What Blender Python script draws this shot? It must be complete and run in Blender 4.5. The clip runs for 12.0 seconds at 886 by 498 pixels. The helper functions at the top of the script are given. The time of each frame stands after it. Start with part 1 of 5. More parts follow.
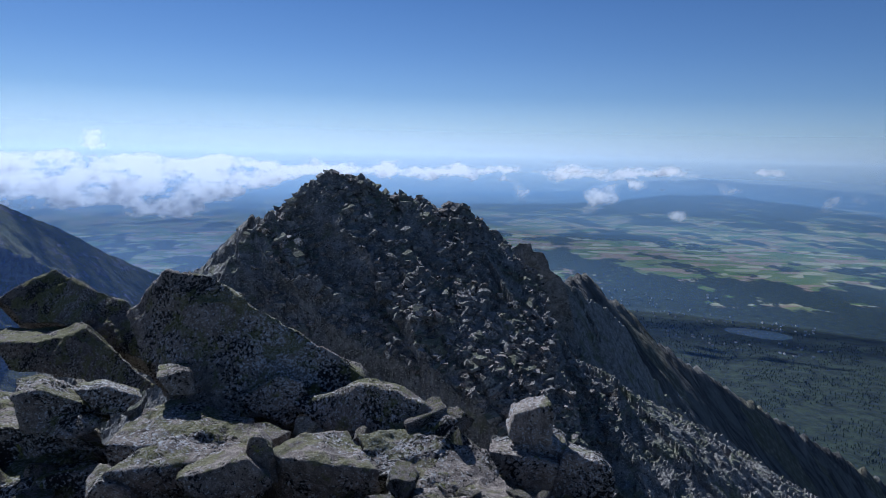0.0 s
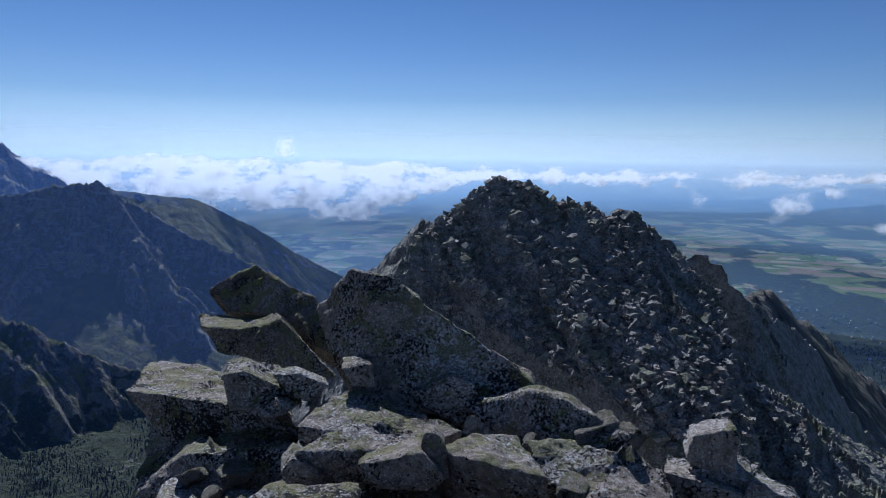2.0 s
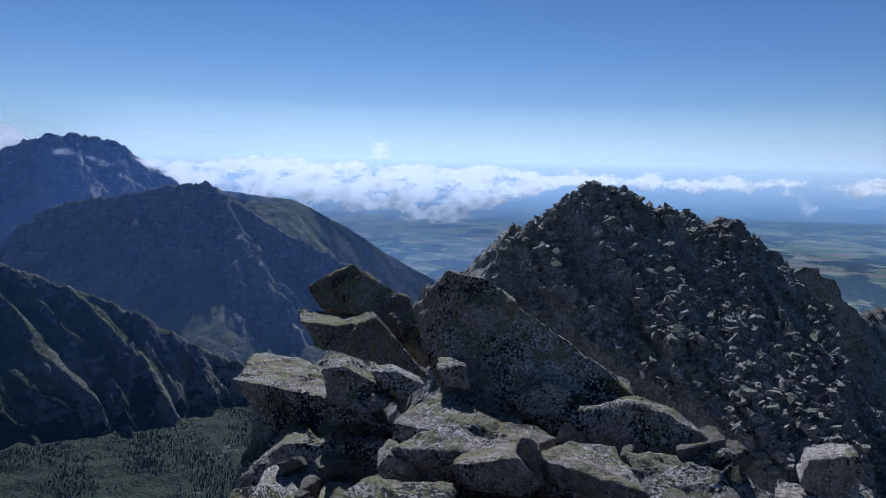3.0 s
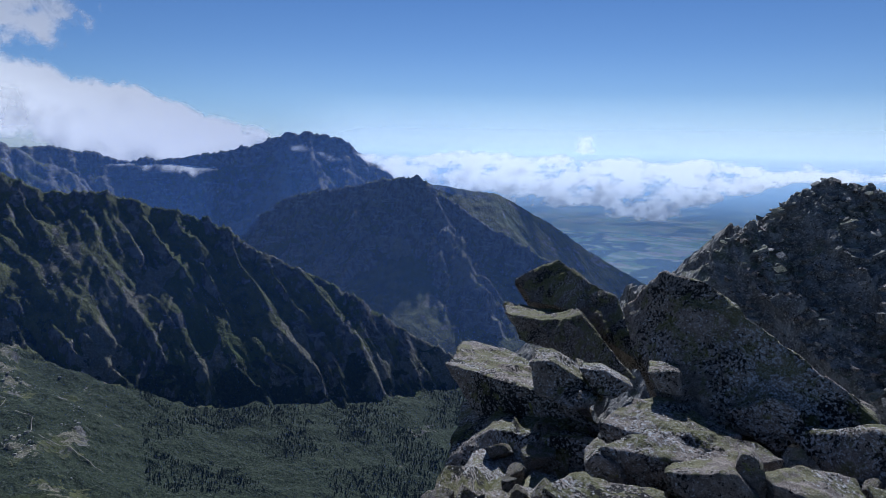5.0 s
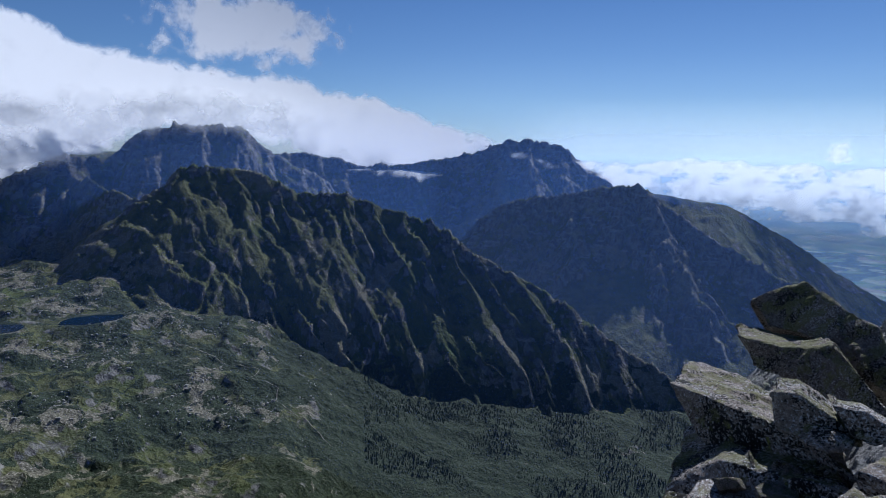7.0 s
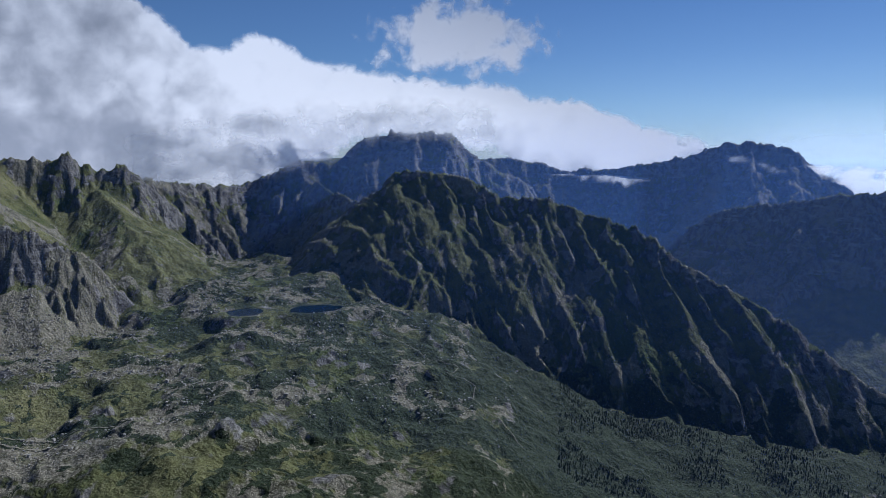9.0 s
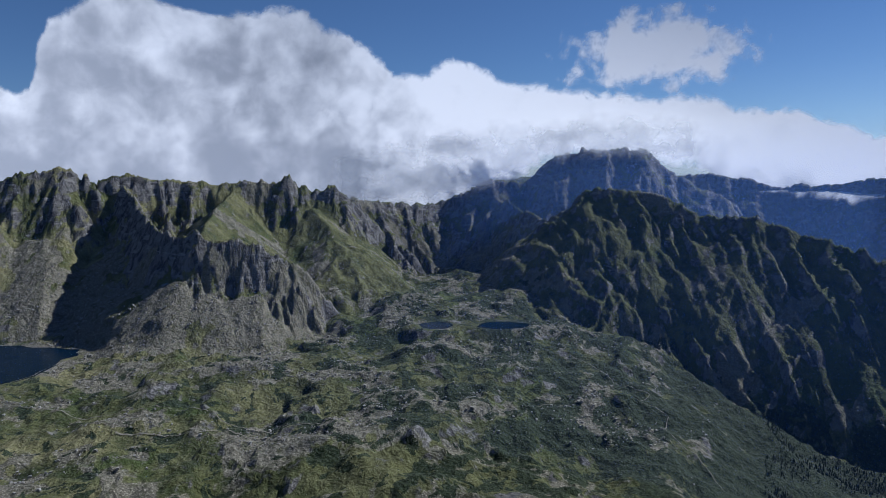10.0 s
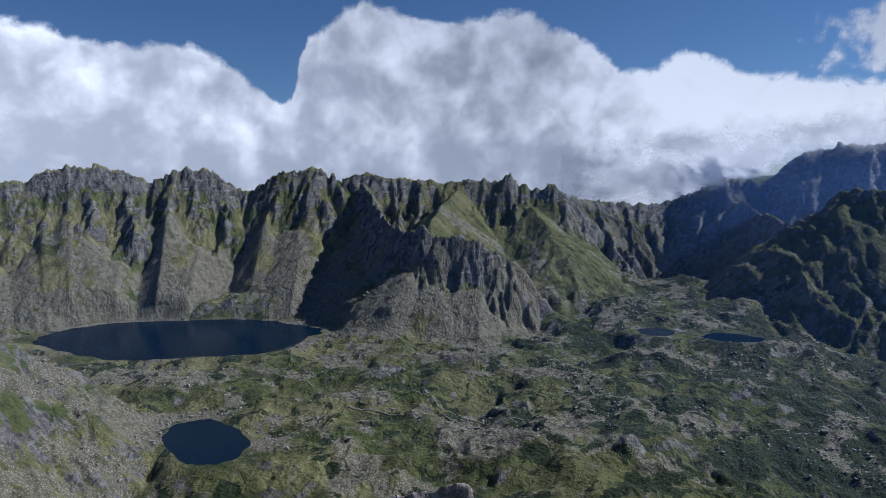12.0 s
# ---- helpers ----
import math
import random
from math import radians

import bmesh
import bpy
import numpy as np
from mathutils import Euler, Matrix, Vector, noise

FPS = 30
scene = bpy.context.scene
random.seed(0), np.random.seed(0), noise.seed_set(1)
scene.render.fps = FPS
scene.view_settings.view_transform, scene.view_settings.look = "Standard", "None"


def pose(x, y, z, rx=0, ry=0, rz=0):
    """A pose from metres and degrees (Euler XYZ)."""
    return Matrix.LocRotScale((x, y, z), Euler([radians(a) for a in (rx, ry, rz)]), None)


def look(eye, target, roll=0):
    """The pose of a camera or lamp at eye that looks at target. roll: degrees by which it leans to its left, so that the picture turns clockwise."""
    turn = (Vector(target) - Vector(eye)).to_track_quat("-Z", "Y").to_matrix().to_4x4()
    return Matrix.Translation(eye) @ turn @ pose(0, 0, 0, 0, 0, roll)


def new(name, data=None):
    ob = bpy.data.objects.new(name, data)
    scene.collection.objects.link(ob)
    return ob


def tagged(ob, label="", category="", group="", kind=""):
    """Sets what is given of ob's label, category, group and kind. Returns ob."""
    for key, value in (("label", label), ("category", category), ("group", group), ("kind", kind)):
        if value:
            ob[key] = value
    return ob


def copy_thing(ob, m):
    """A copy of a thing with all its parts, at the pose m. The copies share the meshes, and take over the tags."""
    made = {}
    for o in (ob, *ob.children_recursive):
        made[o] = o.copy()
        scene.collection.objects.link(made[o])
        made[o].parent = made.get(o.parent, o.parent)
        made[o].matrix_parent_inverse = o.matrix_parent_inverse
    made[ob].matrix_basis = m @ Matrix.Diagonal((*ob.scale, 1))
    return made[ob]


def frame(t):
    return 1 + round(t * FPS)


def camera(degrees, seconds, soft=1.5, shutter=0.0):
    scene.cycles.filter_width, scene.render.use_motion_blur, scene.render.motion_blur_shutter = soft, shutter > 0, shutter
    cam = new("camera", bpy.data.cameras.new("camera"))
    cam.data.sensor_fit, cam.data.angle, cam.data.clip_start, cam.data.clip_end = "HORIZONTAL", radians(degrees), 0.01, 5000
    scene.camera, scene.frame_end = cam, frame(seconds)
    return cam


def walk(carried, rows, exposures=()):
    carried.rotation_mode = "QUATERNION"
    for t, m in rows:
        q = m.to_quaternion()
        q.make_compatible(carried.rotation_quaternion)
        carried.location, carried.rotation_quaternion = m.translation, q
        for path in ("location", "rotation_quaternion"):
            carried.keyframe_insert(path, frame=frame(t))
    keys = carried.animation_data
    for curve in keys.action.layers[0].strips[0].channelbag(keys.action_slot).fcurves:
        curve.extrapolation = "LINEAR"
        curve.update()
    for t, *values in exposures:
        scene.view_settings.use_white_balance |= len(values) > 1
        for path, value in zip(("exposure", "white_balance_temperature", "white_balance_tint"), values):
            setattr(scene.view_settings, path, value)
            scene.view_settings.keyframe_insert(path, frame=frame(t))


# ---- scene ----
cam = camera(68.41, 12.0, soft=0.75)
PATH = [
    (0.0, pose(0.001, 0.001, 0.000, 81.33, -1.24, 0.19)),
    (0.5, pose(-0.001, -0.005, 0.005, 81.82, -0.67, 2.99)),
    (1.0, pose(-0.023, -0.017, 0.005, 81.52, -0.74, 6.29)),
    (1.5, pose(-0.050, -0.017, -0.000, 81.90, -0.85, 10.40)),
    (2.0, pose(-0.063, -0.027, 0.003, 81.60, -0.84, 14.68)),
    (2.5, pose(-0.092, -0.038, 0.001, 81.84, -0.89, 18.20)),
    (2.7, pose(-0.111, -0.038, -0.010, 81.77, -1.04, 20.06)),
    (4.3, pose(-0.150, -0.120, 0.010, 81.96, -1.17, 32.52)),
    (4.5, pose(-0.160, -0.133, 0.009, 81.58, -1.01, 34.56)),
    (5.0, pose(-0.169, -0.146, 0.005, 81.03, -0.87, 40.27)),
    (5.5, pose(-0.178, -0.155, -0.000, 80.65, -1.29, 44.09)),
    (6.0, pose(-0.198, -0.184, 0.011, 80.88, -0.83, 49.62)),
    (6.5, pose(-0.206, -0.205, 0.005, 81.38, -0.58, 54.47)),
    (7.0, pose(-0.215, -0.229, 0.004, 81.35, -0.95, 59.14)),
    (7.2, pose(-0.217, -0.239, -0.000, 81.20, -1.25, 60.64)),
    (8.8, pose(-0.143, -0.142, -0.002, 81.27, -0.22, 75.91)),
    (9.0, pose(-0.135, -0.131, -0.002, 81.57, -0.43, 76.74)),
    (9.5, pose(-0.118, -0.108, -0.003, 81.80, 0.01, 85.33)),
    (10.0, pose(-0.106, -0.088, -0.004, 83.18, 0.55, 93.19)),
    (10.5, pose(-0.098, -0.071, -0.005, 82.83, 0.20, 98.00)),
    (11.0, pose(-0.090, -0.069, 0.001, 82.73, 0.03, 101.59)),
    (11.5, pose(-0.081, -0.080, 0.003, 83.78, 0.34, 108.51)),
    (12.0, pose(-0.070, -0.102, 0.002, 83.28, 0.66, 112.25)),
]
walk(cam, PATH, [(0.0, 0.05, 5250.0, 13.0), (12.0, 0.05, 5450.0, 13.0)])

# ---------------------------------------------------------------- light
SUN_AZ, SUN_EL = 32.0, 40.0        # degrees left of north (+y), degrees up


def bearing(az, el=0.0, r=1.0):
    """A place r metres out, az degrees left of +y, seen el degrees above the eye."""
    a, e = radians(az), radians(el)
    return Vector((-math.sin(a) * r, math.cos(a) * r, math.tan(e) * r))


sun_data = bpy.data.lights.new("sun", "SUN")
sun_data.energy, sun_data.angle, sun_data.color = 5.0, radians(0.53), (1.0, 0.95, 0.87)
sun = new("sun", sun_data)
sun.matrix_world = look(bearing(SUN_AZ, SUN_EL, 100.0), (0, 0, 0))

world = bpy.data.worlds.new("sky")
scene.world = world
world.use_nodes = True
wn, wl = world.node_tree.nodes, world.node_tree.links
sky = wn.new("ShaderNodeTexSky")
sky.sky_type, sky.sun_disc = "NISHITA", False
sky.sun_elevation, sky.sun_rotation = radians(SUN_EL), radians(-SUN_AZ)
sky.altitude, sky.air_density, sky.dust_density, sky.ozone_density = 2100.0, 1.0, 0.1, 6.0
wl.new(sky.outputs["Color"], wn["Background"].inputs["Color"])
wn["Background"].inputs["Strength"].default_value = 0.055

# ---------------------------------------------------------------- noise
def _hash(ix, iy, seed):
    h = (ix * 374761393 + iy * 668265263 + seed * 1274126177) & 0xFFFFFFFF
    h = ((h ^ (h >> 13)) * 1103515245) & 0xFFFFFFFF
    h = (h ^ (h >> 16)) & 0xFFFFFFFF
    return h.astype(np.float64) / 4294967295.0


def vnoise(x, y, seed=0):
    """Gradient noise, about -1 to 1."""
    fx, fy = np.floor(x), np.floor(y)
    ix, iy = fx.astype(np.int64), fy.astype(np.int64)
    tx, ty = x - fx, y - fy
    ux, uy = tx * tx * tx * (tx * (tx * 6 - 15) + 10), ty * ty * ty * (ty * (ty * 6 - 15) + 10)

    def corner(dx, dy):
        a = _hash(ix + dx, iy + dy, seed) * 2 * np.pi
        return np.cos(a) * (tx - dx) + np.sin(a) * (ty - dy)
    top = corner(0, 0) * (1 - ux) + corner(1, 0) * ux
    low = corner(0, 1) * (1 - ux) + corner(1, 1) * ux
    return (top * (1 - uy) + low * uy) * 1.5


def fbm(x, y, octaves=4, seed=0, gain=0.5):
    total, amp = np.zeros(np.shape(x)), 1.0
    for k in range(octaves):
        total += amp * vnoise(x * 2.03 ** k, y * 2.03 ** k, seed + k * 17)
        amp *= gain
    return total


def ridged(x, y, octaves=3, seed=0, gain=0.5):
    """0 in the gullies, 1 on sharp ribs."""
    total, amp, norm = np.zeros(np.shape(x)), 1.0, 0.0
    for k in range(octaves):
        total += amp * (1 - np.abs(vnoise(x * 2.1 ** k, y * 2.1 ** k, seed + k * 31)))
        norm += amp
        amp *= gain
    return total / norm


def smoothstep(a, b, x):
    t = np.clip((x - a) / (b - a), 0, 1)
    return t * t * (3 - 2 * t)


def smax(a, b, k):
    return 0.5 * (a + b + np.sqrt((a - b) ** 2 + k * k))


# ---------------------------------------------------------------- materials
def shader(name, rough=0.9):
    m = bpy.data.materials.new(name)
    m.use_nodes = True
    b = m.node_tree.nodes["Principled BSDF"]
    b.inputs["Roughness"].default_value = rough
    b.inputs["Specular IOR Level"].default_value = 0.25
    return m, m.node_tree.nodes, m.node_tree.links, b


class Graph:
    """Short hand for wiring nodes."""

    def __init__(self, nodes, links):
        self.n, self.l = nodes, links
        self.obj = nodes.new("ShaderNodeTexCoord").outputs["Object"]

    def put(self, socket, value):
        if isinstance(value, (int, float, tuple)):
            socket.default_value = value
        else:
            self.l.new(value, socket)

    def noise(self, scale, detail=4.0, rough=0.55, vector=None, distortion=0.0):
        t = self.n.new("ShaderNodeTexNoise")
        t.inputs["Scale"].default_value, t.inputs["Detail"].default_value = scale, detail
        t.inputs["Roughness"].default_value, t.inputs["Distortion"].default_value = rough, distortion
        self.l.new(vector or self.obj, t.inputs["Vector"])
        return t.outputs["Fac"]

    def voronoi(self, scale, vector=None, feature="F1", out="Distance", randomness=1.0):
        t = self.n.new("ShaderNodeTexVoronoi")
        t.feature = feature
        t.inputs["Scale"].default_value, t.inputs["Randomness"].default_value = scale, randomness
        self.l.new(vector or self.obj, t.inputs["Vector"])
        return t.outputs[out]

    def stretch(self, scale, rot=(0, 0, 0), vector=None):
        t = self.n.new("ShaderNodeMapping")
        t.inputs["Scale"].default_value, t.inputs["Rotation"].default_value = scale, [radians(a) for a in rot]
        self.l.new(vector or self.obj, t.inputs["Vector"])
        return t.outputs["Vector"]

    def step(self, value, a, b, lo=0.0, hi=1.0):
        t = self.n.new("ShaderNodeMapRange")
        t.interpolation_type = "SMOOTHSTEP"
        for k, v in enumerate((value, a, b, lo, hi)):
            self.put(t.inputs[k], v)
        return t.outputs["Result"]

    def math(self, op, a, b=0.0):
        t = self.n.new("ShaderNodeMath")
        t.operation = op
        self.put(t.inputs[0], a), self.put(t.inputs[1], b)
        return t.outputs[0]

    def mix(self, fac, a, b, blend="MIX"):
        t = self.n.new("ShaderNodeMix")
        t.data_type, t.blend_type = "RGBA", blend
        self.put(t.inputs[0], fac)
        self.put(t.inputs[6], (*a, 1.0) if isinstance(a, tuple) else a)
        self.put(t.inputs[7], (*b, 1.0) if isinstance(b, tuple) else b)
        return t.outputs[2]

    def attr(self, name, out="Fac"):
        t = self.n.new("ShaderNodeAttribute")
        t.attribute_name = name
        return t.outputs[out]

    def bump(self, height, strength, distance, normal=None):
        t = self.n.new("ShaderNodeBump")
        t.inputs["Strength"].default_value, t.inputs["Distance"].default_value = strength, distance
        self.l.new(height, t.inputs["Height"])
        if normal:
            self.l.new(normal, t.inputs["Normal"])
        return t.outputs["Normal"]

    def up(self):
        g, s = self.n.new("ShaderNodeNewGeometry"), self.n.new("ShaderNodeSeparateXYZ")
        self.l.new(g.outputs["Normal"], s.inputs[0])
        return s.outputs["Z"]


def mountain_material():
    m, n, l, b = shader("alpine_slope", 0.95)
    g = Graph(n, l)
    steep = g.up()
    big, mid, fine = g.noise(0.004, 5), g.noise(0.02, 6, 0.62), g.noise(0.16, 5, 0.65)
    # rock runs in steep cracks and ledges
    crack = g.noise(0.05, 6, 0.66, g.stretch((1.0, 1.0, 0.32), (14, -10, 0)), 0.6)
    ledge = g.noise(0.045, 5, 0.6, g.stretch((0.35, 0.35, 1.6), (-18, 12, 0)))
    rock = g.mix(g.step(crack, 0.38, 0.62), (0.055, 0.053, 0.052), (0.2, 0.19, 0.172))
    rock = g.mix(g.step(ledge, 0.55, 0.66), rock, (0.25, 0.238, 0.215))
    rock = g.mix(g.step(fine, 0.5, 0.75), rock, (0.21, 0.2, 0.185))
    grass = g.mix(g.step(mid, 0.38, 0.62), (0.04, 0.052, 0.014), (0.11, 0.118, 0.038))
    grass = g.mix(g.step(fine, 0.5, 0.75), grass, (0.105, 0.1, 0.056))
    grass = g.mix(g.step(big, 0.52, 0.66), grass, (0.06, 0.082, 0.018))
    grass = g.mix(g.math("MULTIPLY", g.attr("dry"), g.step(g.noise(0.007, 5, 0.6), 0.4, 0.62)), grass, g.mix(g.step(fine, 0.35, 0.65), (0.17, 0.158, 0.066), (0.27, 0.25, 0.12)))
    stones = g.voronoi(0.26)
    # pale stones; shadow between them is painted as the darker colour
    scree = g.mix(g.step(stones, 0.15, 0.55), (0.33, 0.305, 0.225), (0.15, 0.138, 0.1))
    scree = g.mix(g.step(g.noise(0.05, 4, 0.6), 0.5, 0.62), scree, g.mix(0.6, scree, (0.075, 0.08, 0.03)))
    pine = g.mix(g.step(fine, 0.4, 0.6), (0.014, 0.024, 0.01), (0.036, 0.05, 0.02))
    veg, dark, gravel = g.attr("veg"), g.attr("pine"), g.attr("scree")
    # grass holds on gentler ground, rock on the steep
    lay = g.math("ADD", g.math("ADD", steep, g.math("MULTIPLY", g.math("SUBTRACT", mid, 0.5), 1.5)), g.math("MULTIPLY", veg, 0.5))
    c = g.mix(g.step(lay, 0.80, 0.98), rock, grass)
    patch, spot = g.noise(0.012, 5, 0.55), g.noise(0.01, 4, 0.58, g.stretch((1.0, 1.0, 1.0), (0, 0, 40)))
    c = g.mix(g.step(g.math("ADD", gravel, g.math("MULTIPLY", g.math("SUBTRACT", patch, 0.5), 1.9)), 0.46, 0.58), c, scree)
    c = g.mix(g.step(g.math("ADD", dark, g.math("MULTIPLY", g.math("SUBTRACT", spot, 0.5), 3.2)), 0.46, 0.56), c, pine)
    shrub = g.math("ADD", g.noise(0.02, 6, 0.6, distortion=0.5), g.math("MULTIPLY", dark, 0.16))
    low = g.math("MULTIPLY", g.step(shrub, 0.565, 0.585), g.step(steep, 0.55, 0.7))
    c = g.mix(g.math("MULTIPLY", low, g.step(dark, -0.35, -0.1)), c, pine)
    grit = g.noise(0.33, 3, 0.7)
    c = g.mix(g.step(grit, 0.6, 0.7), c, g.mix(0.35, c, (0.42, 0.4, 0.35)))
    c = g.mix(g.step(grit, 0.44, 0.34), c, g.mix(0.42, c, (0.02, 0.024, 0.014)))
    l.new(c, b.inputs["Base Color"])
    h = g.math("ADD", g.math("ADD", g.math("MULTIPLY", mid, 0.5), g.math("MULTIPLY", crack, 0.8)), g.math("ADD", g.math("MULTIPLY", fine, 0.25), g.math("MULTIPLY", grit, 0.08)))
    l.new(g.bump(h, 1.0, 20.0), b.inputs["Normal"])
    return m


def rock_material(name, scale=1.0, lichen=0.5, tone=1.0):
    """Weathered granite: crystals, black and white crusts of lichen, yellow-green growth on the upper sides."""
    m, n, l, b = shader(name, 0.9)
    g = Graph(n, l)
    k = scale
    big, mid, fine = g.noise(1.3 * k, 4), g.noise(16 * k, 7, 0.7), g.noise(130 * k, 4, 0.7)
    c = g.mix(g.step(mid, 0.35, 0.7), tuple(v * tone for v in (0.15, 0.124, 0.108)), tuple(v * tone for v in (0.4, 0.345, 0.295)))
    pale = g.math("ADD", g.noise(52 * k, 5, 0.65, distortion=0.5), g.math("MULTIPLY", g.math("SUBTRACT", big, 0.5), 0.5))
    c = g.mix(g.step(pale, 0.545, 0.575), c, tuple(min(v * tone, 0.72) for v in (0.66, 0.63, 0.58)))
    black = g.math("ADD", g.noise(42 * k, 5, 0.7), g.math("MULTIPLY", g.math("SUBTRACT", g.noise(2.6 * k, 3), 0.5), 0.7))
    c = g.mix(g.step(black, 0.545, 0.57), c, (0.016, 0.016, 0.016))
    growth = g.math("ADD", g.noise(4.5 * k, 7, 0.72), g.math("MULTIPLY", g.up(), 0.1))
    c = g.mix(g.step(growth, 0.72 - 0.2 * lichen, 0.8 - 0.2 * lichen), c, g.mix(0.65, c, (0.21, 0.21, 0.07)))
    c = g.mix(g.step(g.noise(9 * k, 7, 0.75), 0.64, 0.68), c, (0.36, 0.36, 0.1))
    c = g.mix(g.step(fine, 0.62, 0.38), c, g.mix(0.5, c, (0.02, 0.02, 0.02)))
    l.new(c, b.inputs["Base Color"])
    h = g.math("ADD", g.math("MULTIPLY", mid, 1.0), g.math("ADD", g.math("MULTIPLY", fine, 0.22), g.math("MULTIPLY", pale, 0.35)))
    l.new(g.bump(h, 1.0, 0.045 / k), b.inputs["Normal"])
    return m


def crag_material():
    """Weathered granite with lichen, for the crag a stone's throw off."""
    m, n, l, b = shader("crag_rock", 0.92)
    g = Graph(n, l)
    mid, fine = g.noise(1.2, 7, 0.68), g.noise(9.0, 5, 0.7)
    c = g.mix(g.step(mid, 0.35, 0.7), (0.13, 0.126, 0.12), (0.36, 0.35, 0.335))
    c = g.mix(g.step(fine, 0.52, 0.62), c, (0.5, 0.475, 0.42))
    c = g.mix(g.step(g.noise(5.0, 5, 0.7), 0.57, 0.64), c, (0.06, 0.057, 0.053))
    moss = g.math("ADD", g.noise(0.35, 6, 0.7), g.math("MULTIPLY", g.up(), 0.15))
    c = g.mix(g.step(moss, 0.6, 0.72), c, g.mix(0.5, c, (0.16, 0.18, 0.075)))
    l.new(c, b.inputs["Base Color"])
    l.new(g.bump(g.math("ADD", mid, g.math("MULTIPLY", fine, 0.4)), 0.9, 0.5), b.inputs["Normal"])
    return m


def plain_material():
    m, n, l, b = shader("valley_plain", 0.95)
    g = Graph(n, l)
    flat = g.attr("flat", "Vector")
    cell = g.voronoi(0.0085, g.stretch((0.6, 1.2, 1.0), (0, 0, 25), flat), out="Color")
    sep = n.new("ShaderNodeSeparateColor")
    l.new(cell, sep.inputs[0])
    field = g.mix(sep.outputs[0], (0.08, 0.17, 0.03), (0.21, 0.23, 0.08))
    field = g.mix(g.step(sep.outputs[1], 0.62, 0.66), field, (0.33, 0.24, 0.15))
    field = g.mix(g.step(sep.outputs[2], 0.75, 0.8), field, (0.42, 0.4, 0.22))
    tree = g.mix(g.step(g.noise(0.02, 5, 0.7, flat), 0.4, 0.6), (0.012, 0.02, 0.014), (0.03, 0.045, 0.024))
    c = g.mix(g.step(g.math("ADD", g.noise(0.0017, 9, 0.66, g.stretch((1.0, 0.6, 1.0), (0, 0, -20), flat)), g.attr("wood")), 0.47, 0.5), field, tree)
    l.new(c, b.inputs["Base Color"])
    l.new(g.bump(g.noise(0.05, 4, 0.7), 0.8, 8.0), b.inputs["Normal"])
    return m


def water_material(name, deep, shallow, gloss):
    m, n, l, b = shader(name, 0.2)
    g = Graph(n, l)
    l.new(g.mix(g.noise(0.01, 3), deep, shallow), b.inputs["Base Color"])
    b.inputs["Specular IOR Level"].default_value = gloss
    l.new(g.bump(g.noise(0.5, 3), 0.1, 0.3), b.inputs["Normal"])
    return m


def veil(name):
    m = bpy.data.materials.new(name)
    m.use_nodes = True
    n, l = m.node_tree.nodes, m.node_tree.links
    n.remove(n["Principled BSDF"])
    out = n.new("ShaderNodeMixShader")
    l.new(n.new("ShaderNodeBsdfTransparent").outputs[0], out.inputs[1])
    l.new(out.outputs[0], n["Material Output"].inputs["Surface"])
    near, far, both = n.new("ShaderNodeBsdfDiffuse"), n.new("ShaderNodeBsdfTranslucent"), n.new("ShaderNodeMixShader")
    l.new(near.outputs[0], both.inputs[1]), l.new(far.outputs[0], both.inputs[2]), l.new(both.outputs[0], out.inputs[2])
    return m, Graph(n, l), out.inputs[0], near, far, both.inputs[0]


def cloud_material(name, through_share, ramp):
    m, g, alpha, near, far, share = veil(name)
    share.default_value = through_share
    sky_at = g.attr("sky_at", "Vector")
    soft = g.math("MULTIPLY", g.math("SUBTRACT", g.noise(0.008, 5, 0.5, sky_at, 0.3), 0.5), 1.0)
    # shaded grey to sunlit white is painted into the vapour's colour by tone
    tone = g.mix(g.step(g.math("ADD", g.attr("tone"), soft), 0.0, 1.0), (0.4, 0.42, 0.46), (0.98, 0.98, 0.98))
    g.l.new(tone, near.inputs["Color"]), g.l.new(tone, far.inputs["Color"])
    wisps = g.math("MULTIPLY", g.math("SUBTRACT", g.noise(0.011, 8, 0.6, sky_at, 0.4), 0.5), 1.3)
    g.l.new(g.step(g.math("ADD", g.attr("cover"), wisps), *ramp), alpha)
    return m


# see-through tint that imitates haze; its blue is a painted colour
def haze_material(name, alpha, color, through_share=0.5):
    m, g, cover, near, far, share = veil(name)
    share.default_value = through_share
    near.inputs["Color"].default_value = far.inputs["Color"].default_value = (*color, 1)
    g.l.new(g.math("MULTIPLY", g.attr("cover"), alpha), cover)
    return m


ALPINE, CRAG, PLAIN, WATER = mountain_material(), crag_material(), plain_material(), water_material("deep_lake_water", (0.001, 0.007, 0.017), (0.002, 0.012, 0.026), 0.03)
BLUE_WATER = water_material("blue_lake_water", (0.02, 0.05, 0.1), (0.03, 0.07, 0.13), 0.5)
VAPOUR, THIN_VAPOUR = cloud_material("cloud_vapour", 0.03, (0.0, 0.6)), cloud_material("sunlit_thin_vapour", 0.62, (0.0, 1.3))
MIST = cloud_material("mist", 0.4, (-0.25, 1.7))
GRANITE = rock_material("lichened_granite", 1.0, 0.8, 1.35)
PALE, OLIVE = rock_material("pale_granite", 1.0, 0.4, 1.55), rock_material("olive_lichened_granite", 1.0, 0.95, 0.85)

# ---------------------------------------------------------------- terrain
def polyline(rows):
    """World places from rows of bearing, elevation seen from the eye, and distance."""
    return np.array([tuple(bearing(a, e, r)) for a, e, r in rows])


